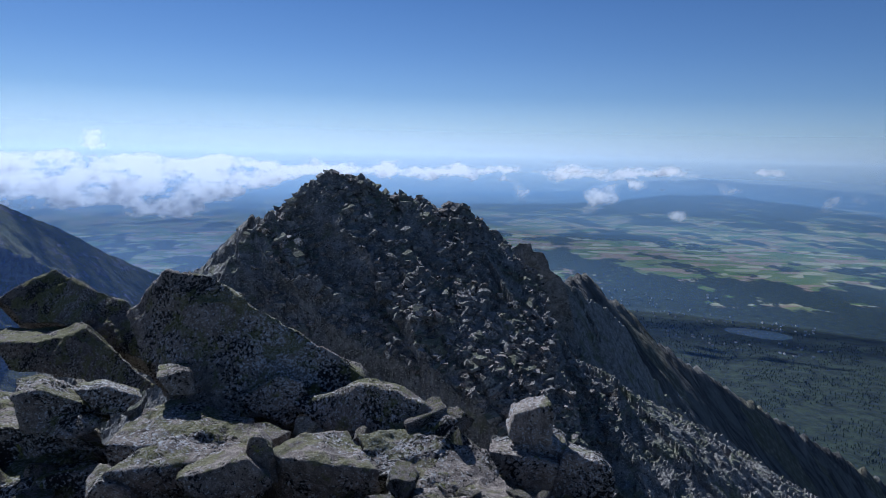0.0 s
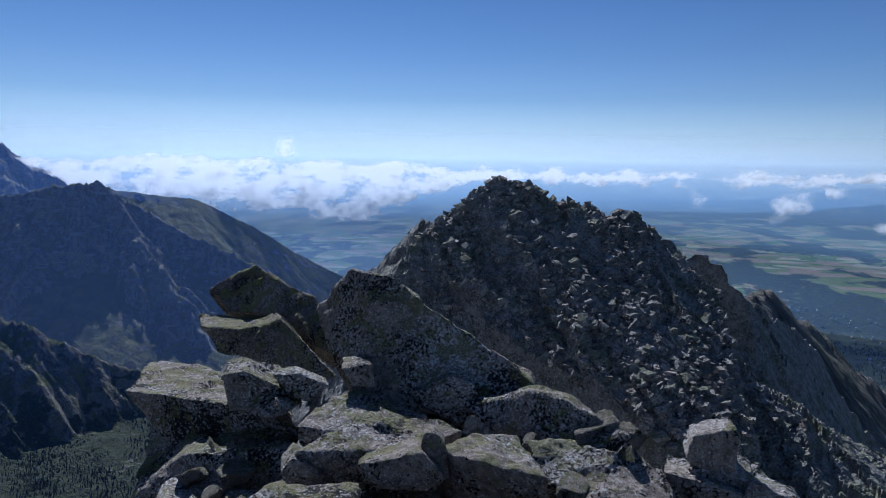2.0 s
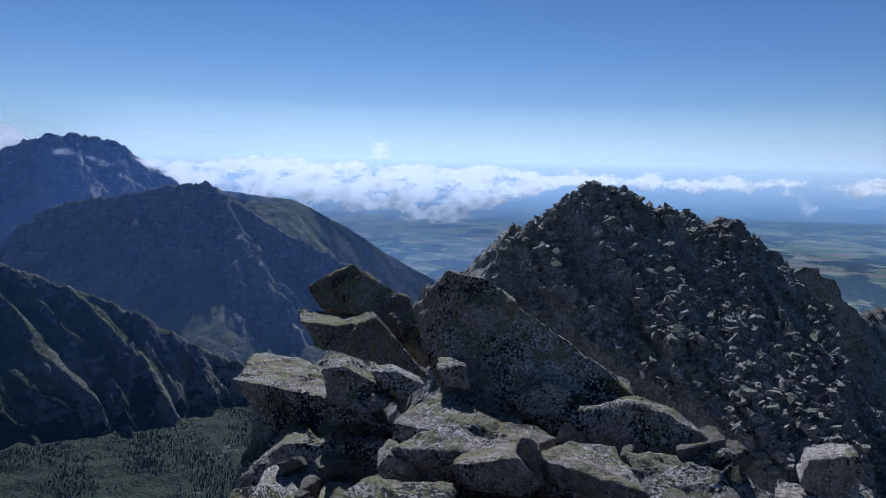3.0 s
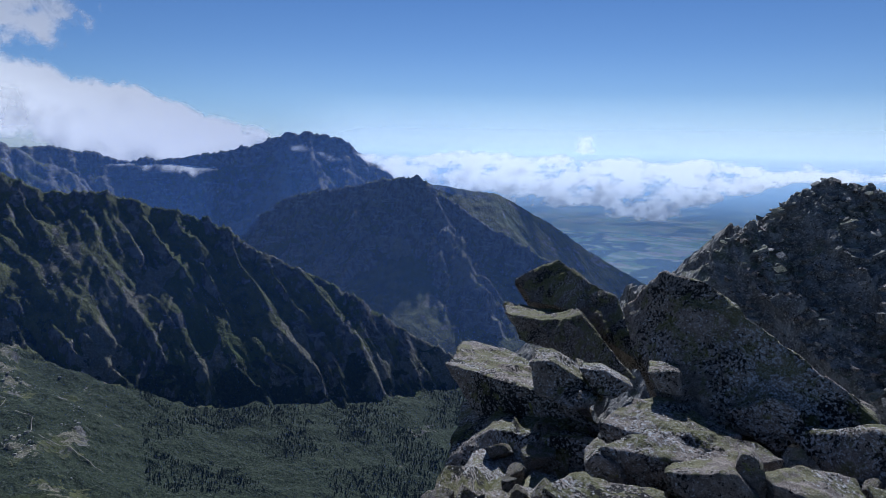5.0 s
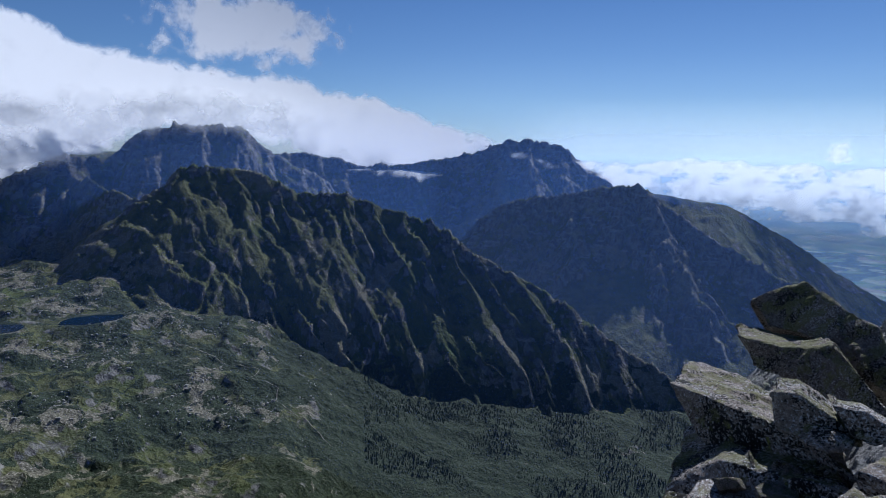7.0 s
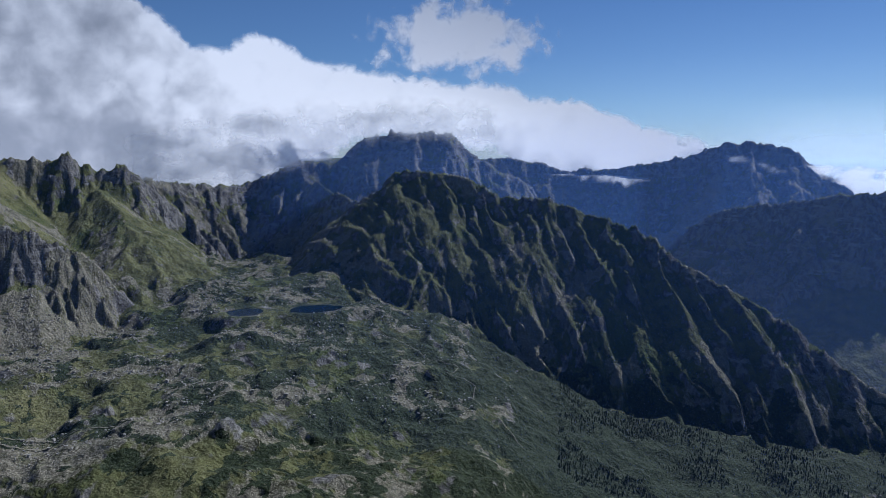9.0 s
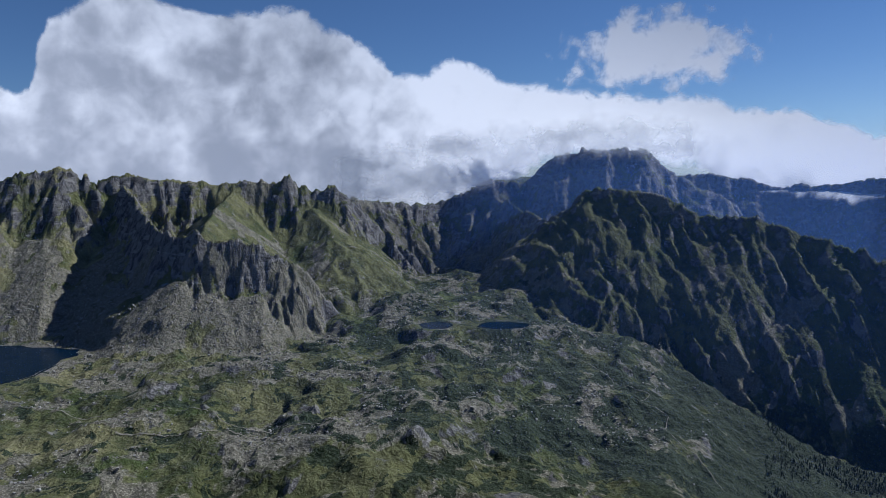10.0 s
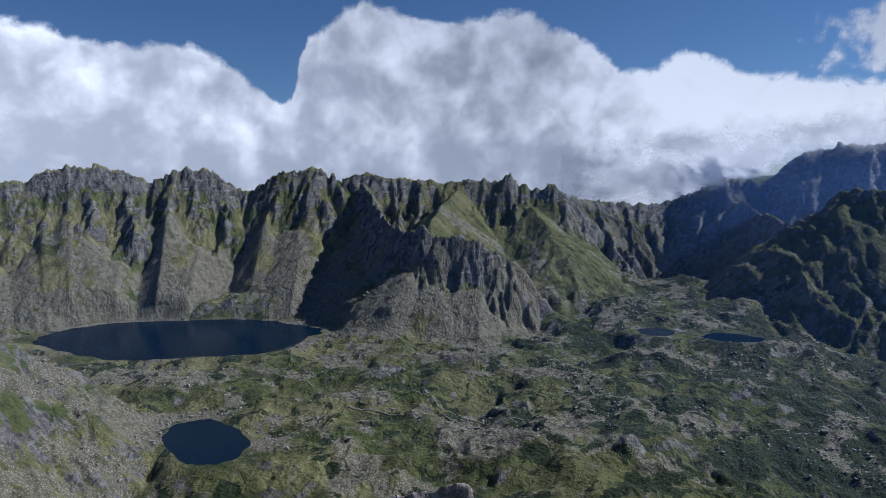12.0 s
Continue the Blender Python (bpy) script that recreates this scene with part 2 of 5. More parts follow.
def crest_field(x, y, rows, slope, jag=0.0, jag_len=30.0, ribs=(), shear=0.0, seed=0):
    """Height of a mountain with that crest line: falls off on both sides, with ribs and gullies down its flanks."""
    p = polyline(rows)
    best, zc, s_at = np.full(x.shape, 1e9), np.zeros(x.shape), np.zeros(x.shape)
    run = 0.0
    for a, b in zip(p[:-1], p[1:]):
        ex, ey = b[0] - a[0], b[1] - a[1]
        length = math.hypot(ex, ey)
        t = np.clip(((x - a[0]) * ex + (y - a[1]) * ey) / length ** 2, 0, 1)
        d = np.hypot(x - a[0] - t * ex, y - a[1] - t * ey)
        near = d < best
        best = np.where(near, d, best)
        zc = np.where(near, a[2] + t * (b[2] - a[2]), zc)
        s_at = np.where(near, run + t * length, s_at)
        run += length
    s = s_at + shear * best
    widest = ribs[0][0] if ribs else 50.0
    s = s + 0.45 * widest * vnoise(x / widest / 1.1, y / widest / 1.1, seed + 3)
    fall = best.copy()
    for width, depth in ribs:
        rib = ridged(s / width, best / (width * 2.4) + 7.7, 3, seed + int(width))
        fall += depth * (1 - rib) * smoothstep(0, width * 0.7, best) * 2
    z = zc - slope * fall
    if jag:
        z += jag * (0.75 + 0.9 * vnoise(s_at / jag_len / 3.1, np.zeros(x.shape) + 5.5, seed + 6)) * (ridged(s_at / jag_len, np.zeros(x.shape) + 3.3, 4, seed + 5, 0.6) - 0.72) * 2.2 * np.exp(-best / (jag_len * 1.6))
    return z, fall, zc, best, s_at


def facets(x, y, size, seed):
    """Broken blocks: each cell is a tilted plane of its own height. Returns the height and the distance to the cell's heart."""
    gx, gy = np.floor(x / size), np.floor(y / size)
    best, out = np.full(x.shape, 1e9), np.zeros(x.shape)
    for i in (-1, 0, 1):
        for j in (-1, 0, 1):
            cx, cy = (gx + i).astype(np.int64), (gy + j).astype(np.int64)
            px, py = (cx + _hash(cx, cy, seed)) * size, (cy + _hash(cx, cy, seed + 1)) * size
            d = np.hypot(x - px, y - py)
            h = _hash(cx, cy, seed + 2) - 0.5 + ((_hash(cx, cy, seed + 3) - 0.5) * (x - px) + (_hash(cx, cy, seed + 4) - 0.5) * (y - py)) / size * 1.8
            out, best = np.where(d < best, h, out), np.minimum(best, d)
    return out, best


def lerp(x, xs, ys):
    return np.interp(x, xs, ys)


FLOOR_AZ = (-60, -30, 0, 20, 35, 50, 60, 68, 75, 85, 95, 110, 125, 140, 160)
FLOOR_Z = (-800, -795, -800, -800, -770, -715, -680, -630, -548, -500, -490, -500, -515, -525, -525)

# how far the rock walls drop before their scree, and the slope of the scree
APRONS = {"pinnacle_ridge": (235, 0.62), "buttress": (150, 0.62), "cirque_wall": (250, 0.66), "cirque_peak": (300, 0.66), "cloudy_summit": (260, 0.62), "green_slope": (90, 0.7)}

RIDGES = [
    # crest rows, slope of the gullies, jag, jag length, (slope of the spurs, spacing, length, lean to the right), height of the scree
    ("dark_mountain", [(57.5, -6.6, 2900), (53.3, -4.2, 2900), (49.4, -3.7, 2880), (46.1, -3.0, 2850), (42.5, -2.5, 2820), (37.8, -5.8, 2750), (34.2, -7.9, 2680), (30.5, -9.6, 2600), (27, -13, 2550)],
     1.0, 9, 60, (0.82, 230, 600, 12), 60),
    ("grassy_mountain", [(42.5, -2.9, 2980), (39.3, -3.6, 3000), (35.4, -4.0, 3050), (30.7, -6.5, 3100), (27.5, -8.6, 3150), (24.2, -10.4, 3200), (20, -12.5, 3250)],
     0.62, 3, 60, (), 60),
    ("cloudy_summit", [(92, -1.2, 3330), (80, -0.8, 3330), (73.7, -0.5, 3330), (71, -0.3, 3330), (68.1, -1.0, 3330), (66.2, -1.4, 3330), (62.3, -1.2, 3330), (58.3, -0.6, 3330), (55, 0.3, 3320), (53.3, 1.0, 3320), (51.1, 1.2, 3320), (49.4, 0.7, 3320), (46.7, -1.0, 3320), (43.8, -2.8, 3320), (40, -5, 3320)],
     1.0, 18, 55, (0.8, 210, 420, 10), 60),
    ("ribbed_mountain", [(80.9, -1.7, 2500), (79.8, -1.5, 2480), (75.6, -1.9, 2430), (73.8, -2.4, 2400), (71.5, -3.8, 2360), (67.2, -3.8, 2320), (63.7, -5.3, 2280), (60.2, -6.0, 2230), (58.7, -6.8, 2200), (56.7, -8.6, 2160), (53.1, -10.4, 2110), (50.1, -11.8, 2080), (48.1, -12.9, 2060), (44, -15.7, 2040), (40.6, -17.3, 2030), (38.2, -18.8, 2000)],
     0.76, 22, 50, (), 70),
    ("cirque_peak", [(96, -4, 3050), (91.4, -1.7, 3050), (89, -0.6, 3050), (86.2, -1.0, 3050), (83.8, 1.1, 3050), (81.3, 1.8, 3050), (76, 1.7, 3050), (73.5, -0.6, 3050), (70, -2.2, 3050)],
     1.0, 14, 60, (0.8, 190, 420, -8), 60),
    ("cirque_wall", [(102.5, -2.0, 2780), (97.4, -2.6, 2950), (92.4, -2.8, 3060), (89.4, -1.8, 3060), (86, -3.5, 2700), (83.5, -4.5, 2600), (81, -2.5, 2520)],
     1.1, 16, 55, (0.82, 170, 480, 5), 110),
    ("pinnacle_ridge", [(152, -0.3, 2900), (146.3, -0.4, 2900), (144.2, 0.3, 2900), (142, 0.8, 2900), (138.1, 0.5, 2880), (136.5, -0.6, 2870), (134.9, 0.5, 2860), (131.9, 0.5, 2840), (129.7, -1.0, 2820), (128.8, -1.4, 2810), (126.9, -0.1, 2790), (123.6, 0.8, 2770), (120.8, -0.6, 2750), (119.3, -0.1, 2750), (115.4, -0.6, 2740), (111.5, -0.7, 2740), (108, -0.8, 2740), (106.3, -0.2, 2740), (104.6, -1.5, 2740), (102.7, -1.1, 2740), (101.2, -2.3, 2740), (99, -4.5, 2740)],
     1.2, 24, 46, (0.95, 150, 240, 6), 40),
    ("green_slope", [(111.0, -1.5, 2690), (112.3, -2.8, 2480), (113.2, -4.0, 2270), (113.5, -4.6, 2180)],
     0.85, 3, 60, (), 40),
    ("grassy_spur", [(104.5, -3.0, 2640), (102.2, -6.1, 2420), (100, -9.0, 2230), (97.5, -12.2, 2030)],
     0.5, 8, 50, (0.42, 130, 220, 0), 40),
    ("buttress", [(119.2, -0.8, 2700), (118.2, -2.4, 2480), (117.2, -4.2, 2270), (116, -4.8, 2130), (114.5, -4.8, 2080), (112, -5.4, 2050), (109, -5.8, 2040), (106, -7.6, 2040), (103.5, -10.6, 2040), (101.5, -13.0, 2030)],
     1.7, 12, 40, (1.3, 110, 150, 0), 60),
    ("scree_spur", [(164, -6.5, 1330), (156, -9.0, 1380), (150, -10.6, 1430), (146.4, -12.2, 1460), (143.2, -14.6, 1460), (140, -17.0, 1445), (137.6, -19.0, 1430)],
     0.7, 4, 40, (0.6, 150, 160, 14), 20),
    ("own_spur", [(-4, -14, 120), (-11.3, -10.5, 250), (-12.8, -10.7, 270), (-15.3, -12.2, 320), (-17.3, -14.0, 360), (-20.7, -16.5, 430), (-25.3, -18.6, 540), (-29.6, -20.4, 660), (-33.7, -21.9, 770), (-37, -23.0, 860), (-43, -26, 980)],
     1.1, 4, 18, (0.9, 70, 220, 20), 20),
]

LAKES = [
    # bearing, distance, half width across, half depth, water level, turn
    ("large_lake", 134.8, 2060, 400, 235, -478, -29),
    ("small_lake", 133.4, 1325, 70, 130, -522, 12),
    ("tarn", 93.9, 1850, 46, 45, -444, 0),
    ("tarn", 88.0, 1850, 72, 46, -444, 0),
    ("valley_lake", -26.6, 3180, 140, 75, -787, 0),
]


def lake_shape(x, y, az, r, half_w, half_d, seed, turn=0):
    """Under 1 inside a lake with an uneven shore."""
    c, a = bearing(az, 0, r), radians(az + turn)
    dx, dy = x - c.x, y - c.y
    u, v = (dx * math.cos(a) + dy * math.sin(a)) / half_w, (-dx * math.sin(a) + dy * math.cos(a)) / half_d
    ang = np.arctan2(v, u)
    return np.hypot(u, v) * (1 + 0.16 * vnoise(np.cos(ang) * 1.3 + seed, np.sin(ang) * 1.3, 5) + 0.05 * vnoise(np.cos(ang) * 5, np.sin(ang) * 5 + seed, 6))


def far_profile(r):
    """Past the near plain the sheet swings up to the horizon."""
    return lerp(r, (3300, 3460, 3700, 4000, 4300, 4600, 4880, 4960), (-13.6, -13.0, -10.6, -7.6, -4.9, -2.6, -0.75, -0.55))


def spur_lines(rows, slope, spacing, length, lean, rnd):
    """Spurs that run down from a crest towards the valley, each with side ribs."""
    p = [Vector(q) for q in polyline(rows)]
    legs = [(q - o).length for o, q in zip(p, p[1:])]
    s, lines = rnd.uniform(0, spacing), []
    while s < sum(legs):
        i, t = 0, s
        while t > legs[i]:
            t -= legs[i]
            i += 1
        start = p[i].lerp(p[i + 1], t / legs[i]) - Vector((0, 0, 4))
        turn = radians(lean + rnd.gauss(0, 9))
        way = Vector((-start.x, -start.y, 0)).normalized()
        way = Matrix.Rotation(turn, 3, "Z") @ way
        size, fall = length * rnd.uniform(0.35, 1.2), slope * rnd.uniform(0.85, 1.2) * math.cos(turn)
        joints = [start]
        for k in range(1, 5):
            side = Vector((-way.y, way.x, 0)) * rnd.gauss(0, 0.035 * size)
            joints.append(start + way * (size * k / 4) + side - Vector((0, 0, fall * size * k / 4 + rnd.uniform(-0.03, 0.03) * size)))
        lines += list(zip(joints, joints[1:]))
        for k in range(1, 4):
            for hand in (-1, 1):
                if rnd.random() < 0.8:
                    o = joints[k].lerp(joints[k + 1], rnd.random())
                    w = Matrix.Rotation(hand * radians(rnd.uniform(28, 50)), 3, "Z") @ way
                    ln = spacing * rnd.uniform(0.5, 1.0)
                    lines.append((o, o + w * ln - Vector((0, 0, fall * 1.12 * ln))))
        s += spacing * rnd.uniform(0.3, 1.5)
    return lines


def raise_line(z, x, y, az, r, a, b, side, reach):
    """Lifts the sheet to a sharp rib from a to b."""
    ends = [(math.degrees(math.atan2(-q.x, q.y)), math.hypot(q.x, q.y)) for q in (a, b)]
    wide = math.degrees(reach / min(e[1] for e in ends))
    j0, j1 = np.searchsorted(az[0], [min(e[0] for e in ends) - wide, max(e[0] for e in ends) + wide])
    i0, i1 = np.searchsorted(r[:, 0], [min(e[1] for e in ends) - reach, max(e[1] for e in ends) + reach])
    if i1 <= i0 or j1 <= j0:
        return
    px, py, part = x[i0:i1, j0:j1], y[i0:i1, j0:j1], z[i0:i1, j0:j1]
    ex, ey = b.x - a.x, b.y - a.y
    t = np.clip(((px - a.x) * ex + (py - a.y) * ey) / (ex * ex + ey * ey), 0, 1)
    d = np.hypot(px - a.x - t * ex, py - a.y - t * ey)
    np.maximum(part, a.z + t * (b.z - a.z) - side * d, out=part)


def downhill(z, az, r):
    """Which way the sheet falls, in the world, and how steeply."""
    dr = np.gradient(z, axis=0) / np.gradient(r, axis=0)
    da = np.gradient(z, axis=1) / (np.gradient(np.radians(az), axis=1) * r)
    a = np.radians(az)
    gx, gy = -np.sin(a) * dr - np.cos(a) * da, np.cos(a) * dr - np.sin(a) * da
    return -gx, -gy, np.hypot(gx, gy)


def gullies(x, y, dx, dy, width, seed):
    """Ribs and gullies of that width running along the way (dx, dy): 1 on a sharp rib, -1 in a gully."""
    px, py = x / width, y / width
    fx, fy = np.floor(px), np.floor(py)
    total, weight = np.zeros(x.shape), np.zeros(x.shape)
    for i in (-1, 0, 1, 2):
        for j in (-1, 0, 1, 2):
            cx, cy = (fx + i).astype(np.int64), (fy + j).astype(np.int64)
            qx, qy = px - cx + 0.5 * _hash(cx, cy, seed), py - cy + 0.5 * _hash(cx, cy, seed + 1)
            w = np.exp(-2.0 * (qx * qx + qy * qy))
            total += w * np.cos((qy * dx - qx * dy) * 6.283 + 6.283 * _hash(cx, cy, seed + 2) * 0.35)
            weight += w
    return 1 - 2 * np.sqrt(np.clip((1 - total / weight) / 2, 0, 1))


def erode(z, x, y, az, r, amount, bent):
    """Water cuts gullies down the slopes, large ones first and side gullies into them."""
    on = amount > 0.02
    x, y = x + 26 * fbm(x / 260, y / 260, 3, 801, 0.4), y + 26 * fbm(x / 260, y / 260, 3, 805, 0.4)
    uneven = 0.95 + 0.75 * fbm(x / 210, y / 210, 2, 807)
    for width, depth, seed in ((150, 15, 811), (83, 12, 821), (41, 8, 831), (19, 4.5, 841)):
        wx, wy, steep = downhill(smear(z, 3) if width > 50 else z, az, r)
        length = np.maximum(np.hypot(wx, wy), 1e-3)
        wx, wy = wx / length, wy / length
        a = np.radians(az + 36)
        keep = 0.85 * bent
        wx, wy = wx * (1 - keep) + np.sin(a) * keep, wy * (1 - keep) - np.cos(a) * keep
        length = np.maximum(np.hypot(wx, wy), 1e-3)
        cut_in = gullies(x[on], y[on], (wx / length)[on], (wy / length)[on], width, seed)
        z = z.copy()
        z[on] += depth * np.clip(uneven[on], 0.25, 1.6) * (1 - 0.4 * bent[on] * (width > 100)) * (cut_in - 0.1) * amount[on] * smoothstep(0.12, 0.7, steep[on])
    return z


def smear(z, k):
    """Mean over a stretch of the sheet."""
    for axis in (0, 1):
        c = np.cumsum(np.pad(z, [(k + 1, k) if a == axis else (0, 0) for a in (0, 1)], mode="edge"), axis=axis)
        z = (c[2 * k + 1:] - c[:-2 * k - 1] if axis == 0 else c[:, 2 * k + 1:] - c[:, :-2 * k - 1]) / (2 * k + 1)
    return z


def terrain(az, r):
    """Heights, who owns each place, how high it stands over the valley floor, and how much of it is scree below a wall."""
    x, y = -np.sin(np.radians(az)) * r, np.cos(np.radians(az)) * r
    tilt = lerp(az, (60, 80, 150, 160), (0.0, 0.1, 0.07, 0.07))
    floor = lerp(az, FLOOR_AZ, FLOOR_Z) + tilt * (np.minimum(r, 2300) - 1450)
    rough = lerp(az, (20, 40, 60, 75), (0.2, 0.6, 0.8, 1.0))
    knoll = smoothstep(0.1, 0.5, fbm(x / 150, y / 150, 3, 23))
    floor = floor + rough * (fbm(x / 320, y / 320, 3, 3) * 30 + fbm(x / 70, y / 70, 4, 8) * 8 + knoll * (7 + 5 * facets(x, y, 40, 25)[0] + 3 * facets(x, y, 18, 26)[0]))
    bowl = np.tan(np.radians(far_profile(r))) * r
    floor = np.where(r > 3300, np.maximum(floor, bowl), floor)
    own = -4 - 0.84 * r + smoothstep(40, 200, r) * (ridged(az / 6, r / 200, 3, 12) * 30 - 20)
    owner = np.where(own > floor, 0, -1)
    z = smax(floor, own, 30.0)
    amount, bent, talus_at = 0.12 * rough, np.zeros(x.shape), np.zeros(x.shape)
    fx, fy = x + 14 * fbm(x / 80, y / 80, 4, 15), y + 14 * fbm(x / 80, y / 80, 4, 16)
    near_x, near_y = x + 3 * fbm(x / 22, y / 22, 3, 15), y + 3 * fbm(x / 22, y / 22, 3, 16)
    for k, (name, rows, slope, jag, jag_len, spur, talus) in enumerate(RIDGES):
        small = name == "own_spur"
        qx, qy = (near_x, near_y) if small else (fx, fy)
        reach = 700 if small else 900
        rr, aa = [q[2] for q in rows], [q[0] for q in rows]
        spread = 60 if small else math.degrees(reach / min(rr)) * 0.8
        on = (r > min(rr) - reach) & (r < max(rr) + reach) & (az > min(aa) - spread) & (az < max(aa) + spread)
        h = np.full(x.shape, -3000.0)
        h[on], _, zc, best, s = crest_field(x[on], y[on], rows, slope, jag, jag_len, (), 0.0, 40 + 13 * k)
        if spur:
            for a, b in spur_lines(rows, *spur, random.Random(70 + k)):
                raise_line(h, qx, qy, az, r, a, b, slope * 1.15, 40 if small else 150)
        px, py = x[on], y[on]
        soft = name in ("grassy_mountain", "green_slope", "grassy_spur", "scree_spur")
        if small:
            h[on] += fbm(px / 34, py / 34, 4, 60 + k) * 3
        elif soft:
            h[on] += fbm(px / 60, py / 60, 4, 60 + k) * 5
        else:
            calm = 0.3 if name == "ribbed_mountain" else 1.0
            h[on] += calm * (fbm(px / 90, py / 90, 3, 60 + k) * 10 + facets(px, py, 42, 90 + k)[0] * 9 + facets(px, py, 17, 95 + k)[0] * 6)
        loose = np.zeros(x.shape)
        if name in APRONS:
            drop, rest = APRONS[name]
            past = np.clip(best - drop / slope, 0, None)
            cone = (0.22 * vnoise(s / 190, 0 * s, 41 + k) + 0.12 * vnoise(s / 60, 0 * s + 2.2, 43 + k)) * np.exp(-past / 90)
            apron = zc - drop * (1 + cone) - rest * (best - drop / slope) + fbm(px / 40, py / 40, 3, 62 + k) * 3
            loose[on] = smoothstep(-6, 3, apron - h[on])
            h[on] = np.maximum(h[on], apron)
        # the foot eases into the valley floor
        up = h - floor
        deep = talus * (1 + 0.5 * vnoise(x / 140, y / 140, 33))
        h = np.where((up > 0) & (up < deep), floor + deep * (np.clip(up, 0, None) / deep) ** 1.5, h)
        mine = h > z
        owner = np.where(mine, k + 1, owner)
        crest_off = np.zeros(x.shape)
        crest_off[on] = smoothstep(0, 70, best)
        rock_cut = (0.06 if small else 0.35 if soft else 1.0) * (0.25 + 0.75 * crest_off) * (1 - 0.8 * loose)
        amount = np.where(mine, rock_cut, amount)
        bent = np.where(mine, 1.0 if name == "ribbed_mountain" else 0.0, bent)
        talus_at = np.where(mine, loose, talus_at)
        z = np.where(h > z - 40, smax(z, h, 3.0 if small else 5.0), z)
    lift = z - floor
    amount = amount * smoothstep(600, 1000, r) * smoothstep(3500, 3300, r)
    z = erode(z, x, y, az, r, smear(amount, 2), smear(bent, 4))
    for k, (name, la, lr, hw, hd, level, turn) in enumerate(LAKES):
        q = lake_shape(x, y, la, lr, hw, hd, k, turn)
        wide = 1 + 60.0 / min(hw, hd)
        z = np.where(q < wide, z + (level + 8 * (q - 1) - z) * (1 - smoothstep(1.0, wide, q)), z)
        z = np.where((q < 1), level - 6 * (1 - q) - 0.5, z)
        owner = np.where(q < 1.06, -1, owner)
    return x, y, z, owner, lift, talus_at


def sheet(name, x, y, z, faces, mat, attrs=(), label="", category="", kind=""):
    """One mesh from grid vertices and the quads that belong to it."""
    used = np.unique(faces)
    back = np.full(x.size, -1)
    back[used] = np.arange(used.size)
    me = bpy.data.meshes.new(name)
    co = np.stack([x.ravel()[used], y.ravel()[used], z.ravel()[used]], 1)
    me.vertices.add(len(co))
    me.vertices.foreach_set("co", co.ravel())
    q = back[faces]
    me.loops.add(q.size)
    me.loops.foreach_set("vertex_index", q.ravel())
    me.polygons.add(len(q))
    me.polygons.foreach_set("loop_start", np.arange(0, q.size, 4))
    me.polygons.foreach_set("loop_total", np.full(len(q), 4))
    for key, values in attrs:
        if values.ndim == 3:
            at = me.attributes.new(key, "FLOAT_VECTOR", "POINT")
            at.data.foreach_set("vector", values.reshape(-1, 3)[used].ravel())
        else:
            at = me.attributes.new(key, "FLOAT", "POINT")
            at.data.foreach_set("value", values.ravel()[used])
    me.update(calc_edges=True)
    me.polygons.foreach_set("use_smooth", np.ones(len(q), bool))
    me.materials.append(mat)
    return tagged(new(name, me), label, category, kind=kind)


def quads(rows, cols):
    i = np.arange(rows * cols).reshape(rows, cols)
    return np.stack([i[:-1, :-1], i[:-1, 1:], i[1:, 1:], i[1:, :-1]], -1).reshape(-1, 4)[:, ::-1]


az_line = np.concatenate([np.arange(-46, 20, 0.2), np.arange(20, 152.01, 0.14)])
r_line = np.concatenate([np.geomspace(24, 900, 120), np.geomspace(905, 3400, 480), np.linspace(3410, 4960, 70)])
AZ, RR = np.meshgrid(az_line, r_line)
TX, TY, TZ, OWN, LIFT, TALUS = terrain(AZ, RR)
gap = np.where(RR > 3300, np.maximum(0.6, -far_profile(RR)), 14)
true_r = np.where(RR > 3300, 815 / np.tan(np.radians(np.maximum(gap - 0.35, 0.2))), RR)
FLAT = np.stack([-np.sin(np.radians(AZ)) * true_r, np.cos(np.radians(AZ)) * true_r, np.zeros(AZ.shape)], -1)
veg = lerp(AZ, (-5, 20, 40, 60, 80, 100, 150), (-0.25, 0.2, 0.12, 0.25, 0.28, 0.36, 0.38)) + 0.35 * fbm(TX / 300, TY / 300, 3, 91)
gully = np.clip((smear(TZ, 9) - TZ) / 12, -1, 1)
is_green = np.isin(OWN, [k + 1 for k, row in enumerate(RIDGES) if row[0] in ("green_slope", "grassy_spur", "grassy_mountain")])
on_ridge = np.isin(OWN, [k + 1 for k, row in enumerate(RIDGES) if row[0] == "pinnacle_ridge"])
on_ribs = np.isin(OWN, [k + 1 for k, row in enumerate(RIDGES) if row[0] == "ribbed_mountain"])
veg = veg + 0.22 * on_ridge + 0.42 * on_ribs + 0.35 * np.clip(gully, -0.6, 1) + 0.5 * is_green
pine = -0.5 * (OWN > 0) + smoothstep(-560, -660, TZ) * 0.38 + lerp(AZ, (44, 60, 72, 84, 95, 108, 120), (0.62, 0.64, 0.58, 0.44, 0.27, 0.1, -0.06)) - 0.7 * smoothstep(50, 150, LIFT) + 0.4 * fbm(TX / 120, TY / 120, 3, 93)
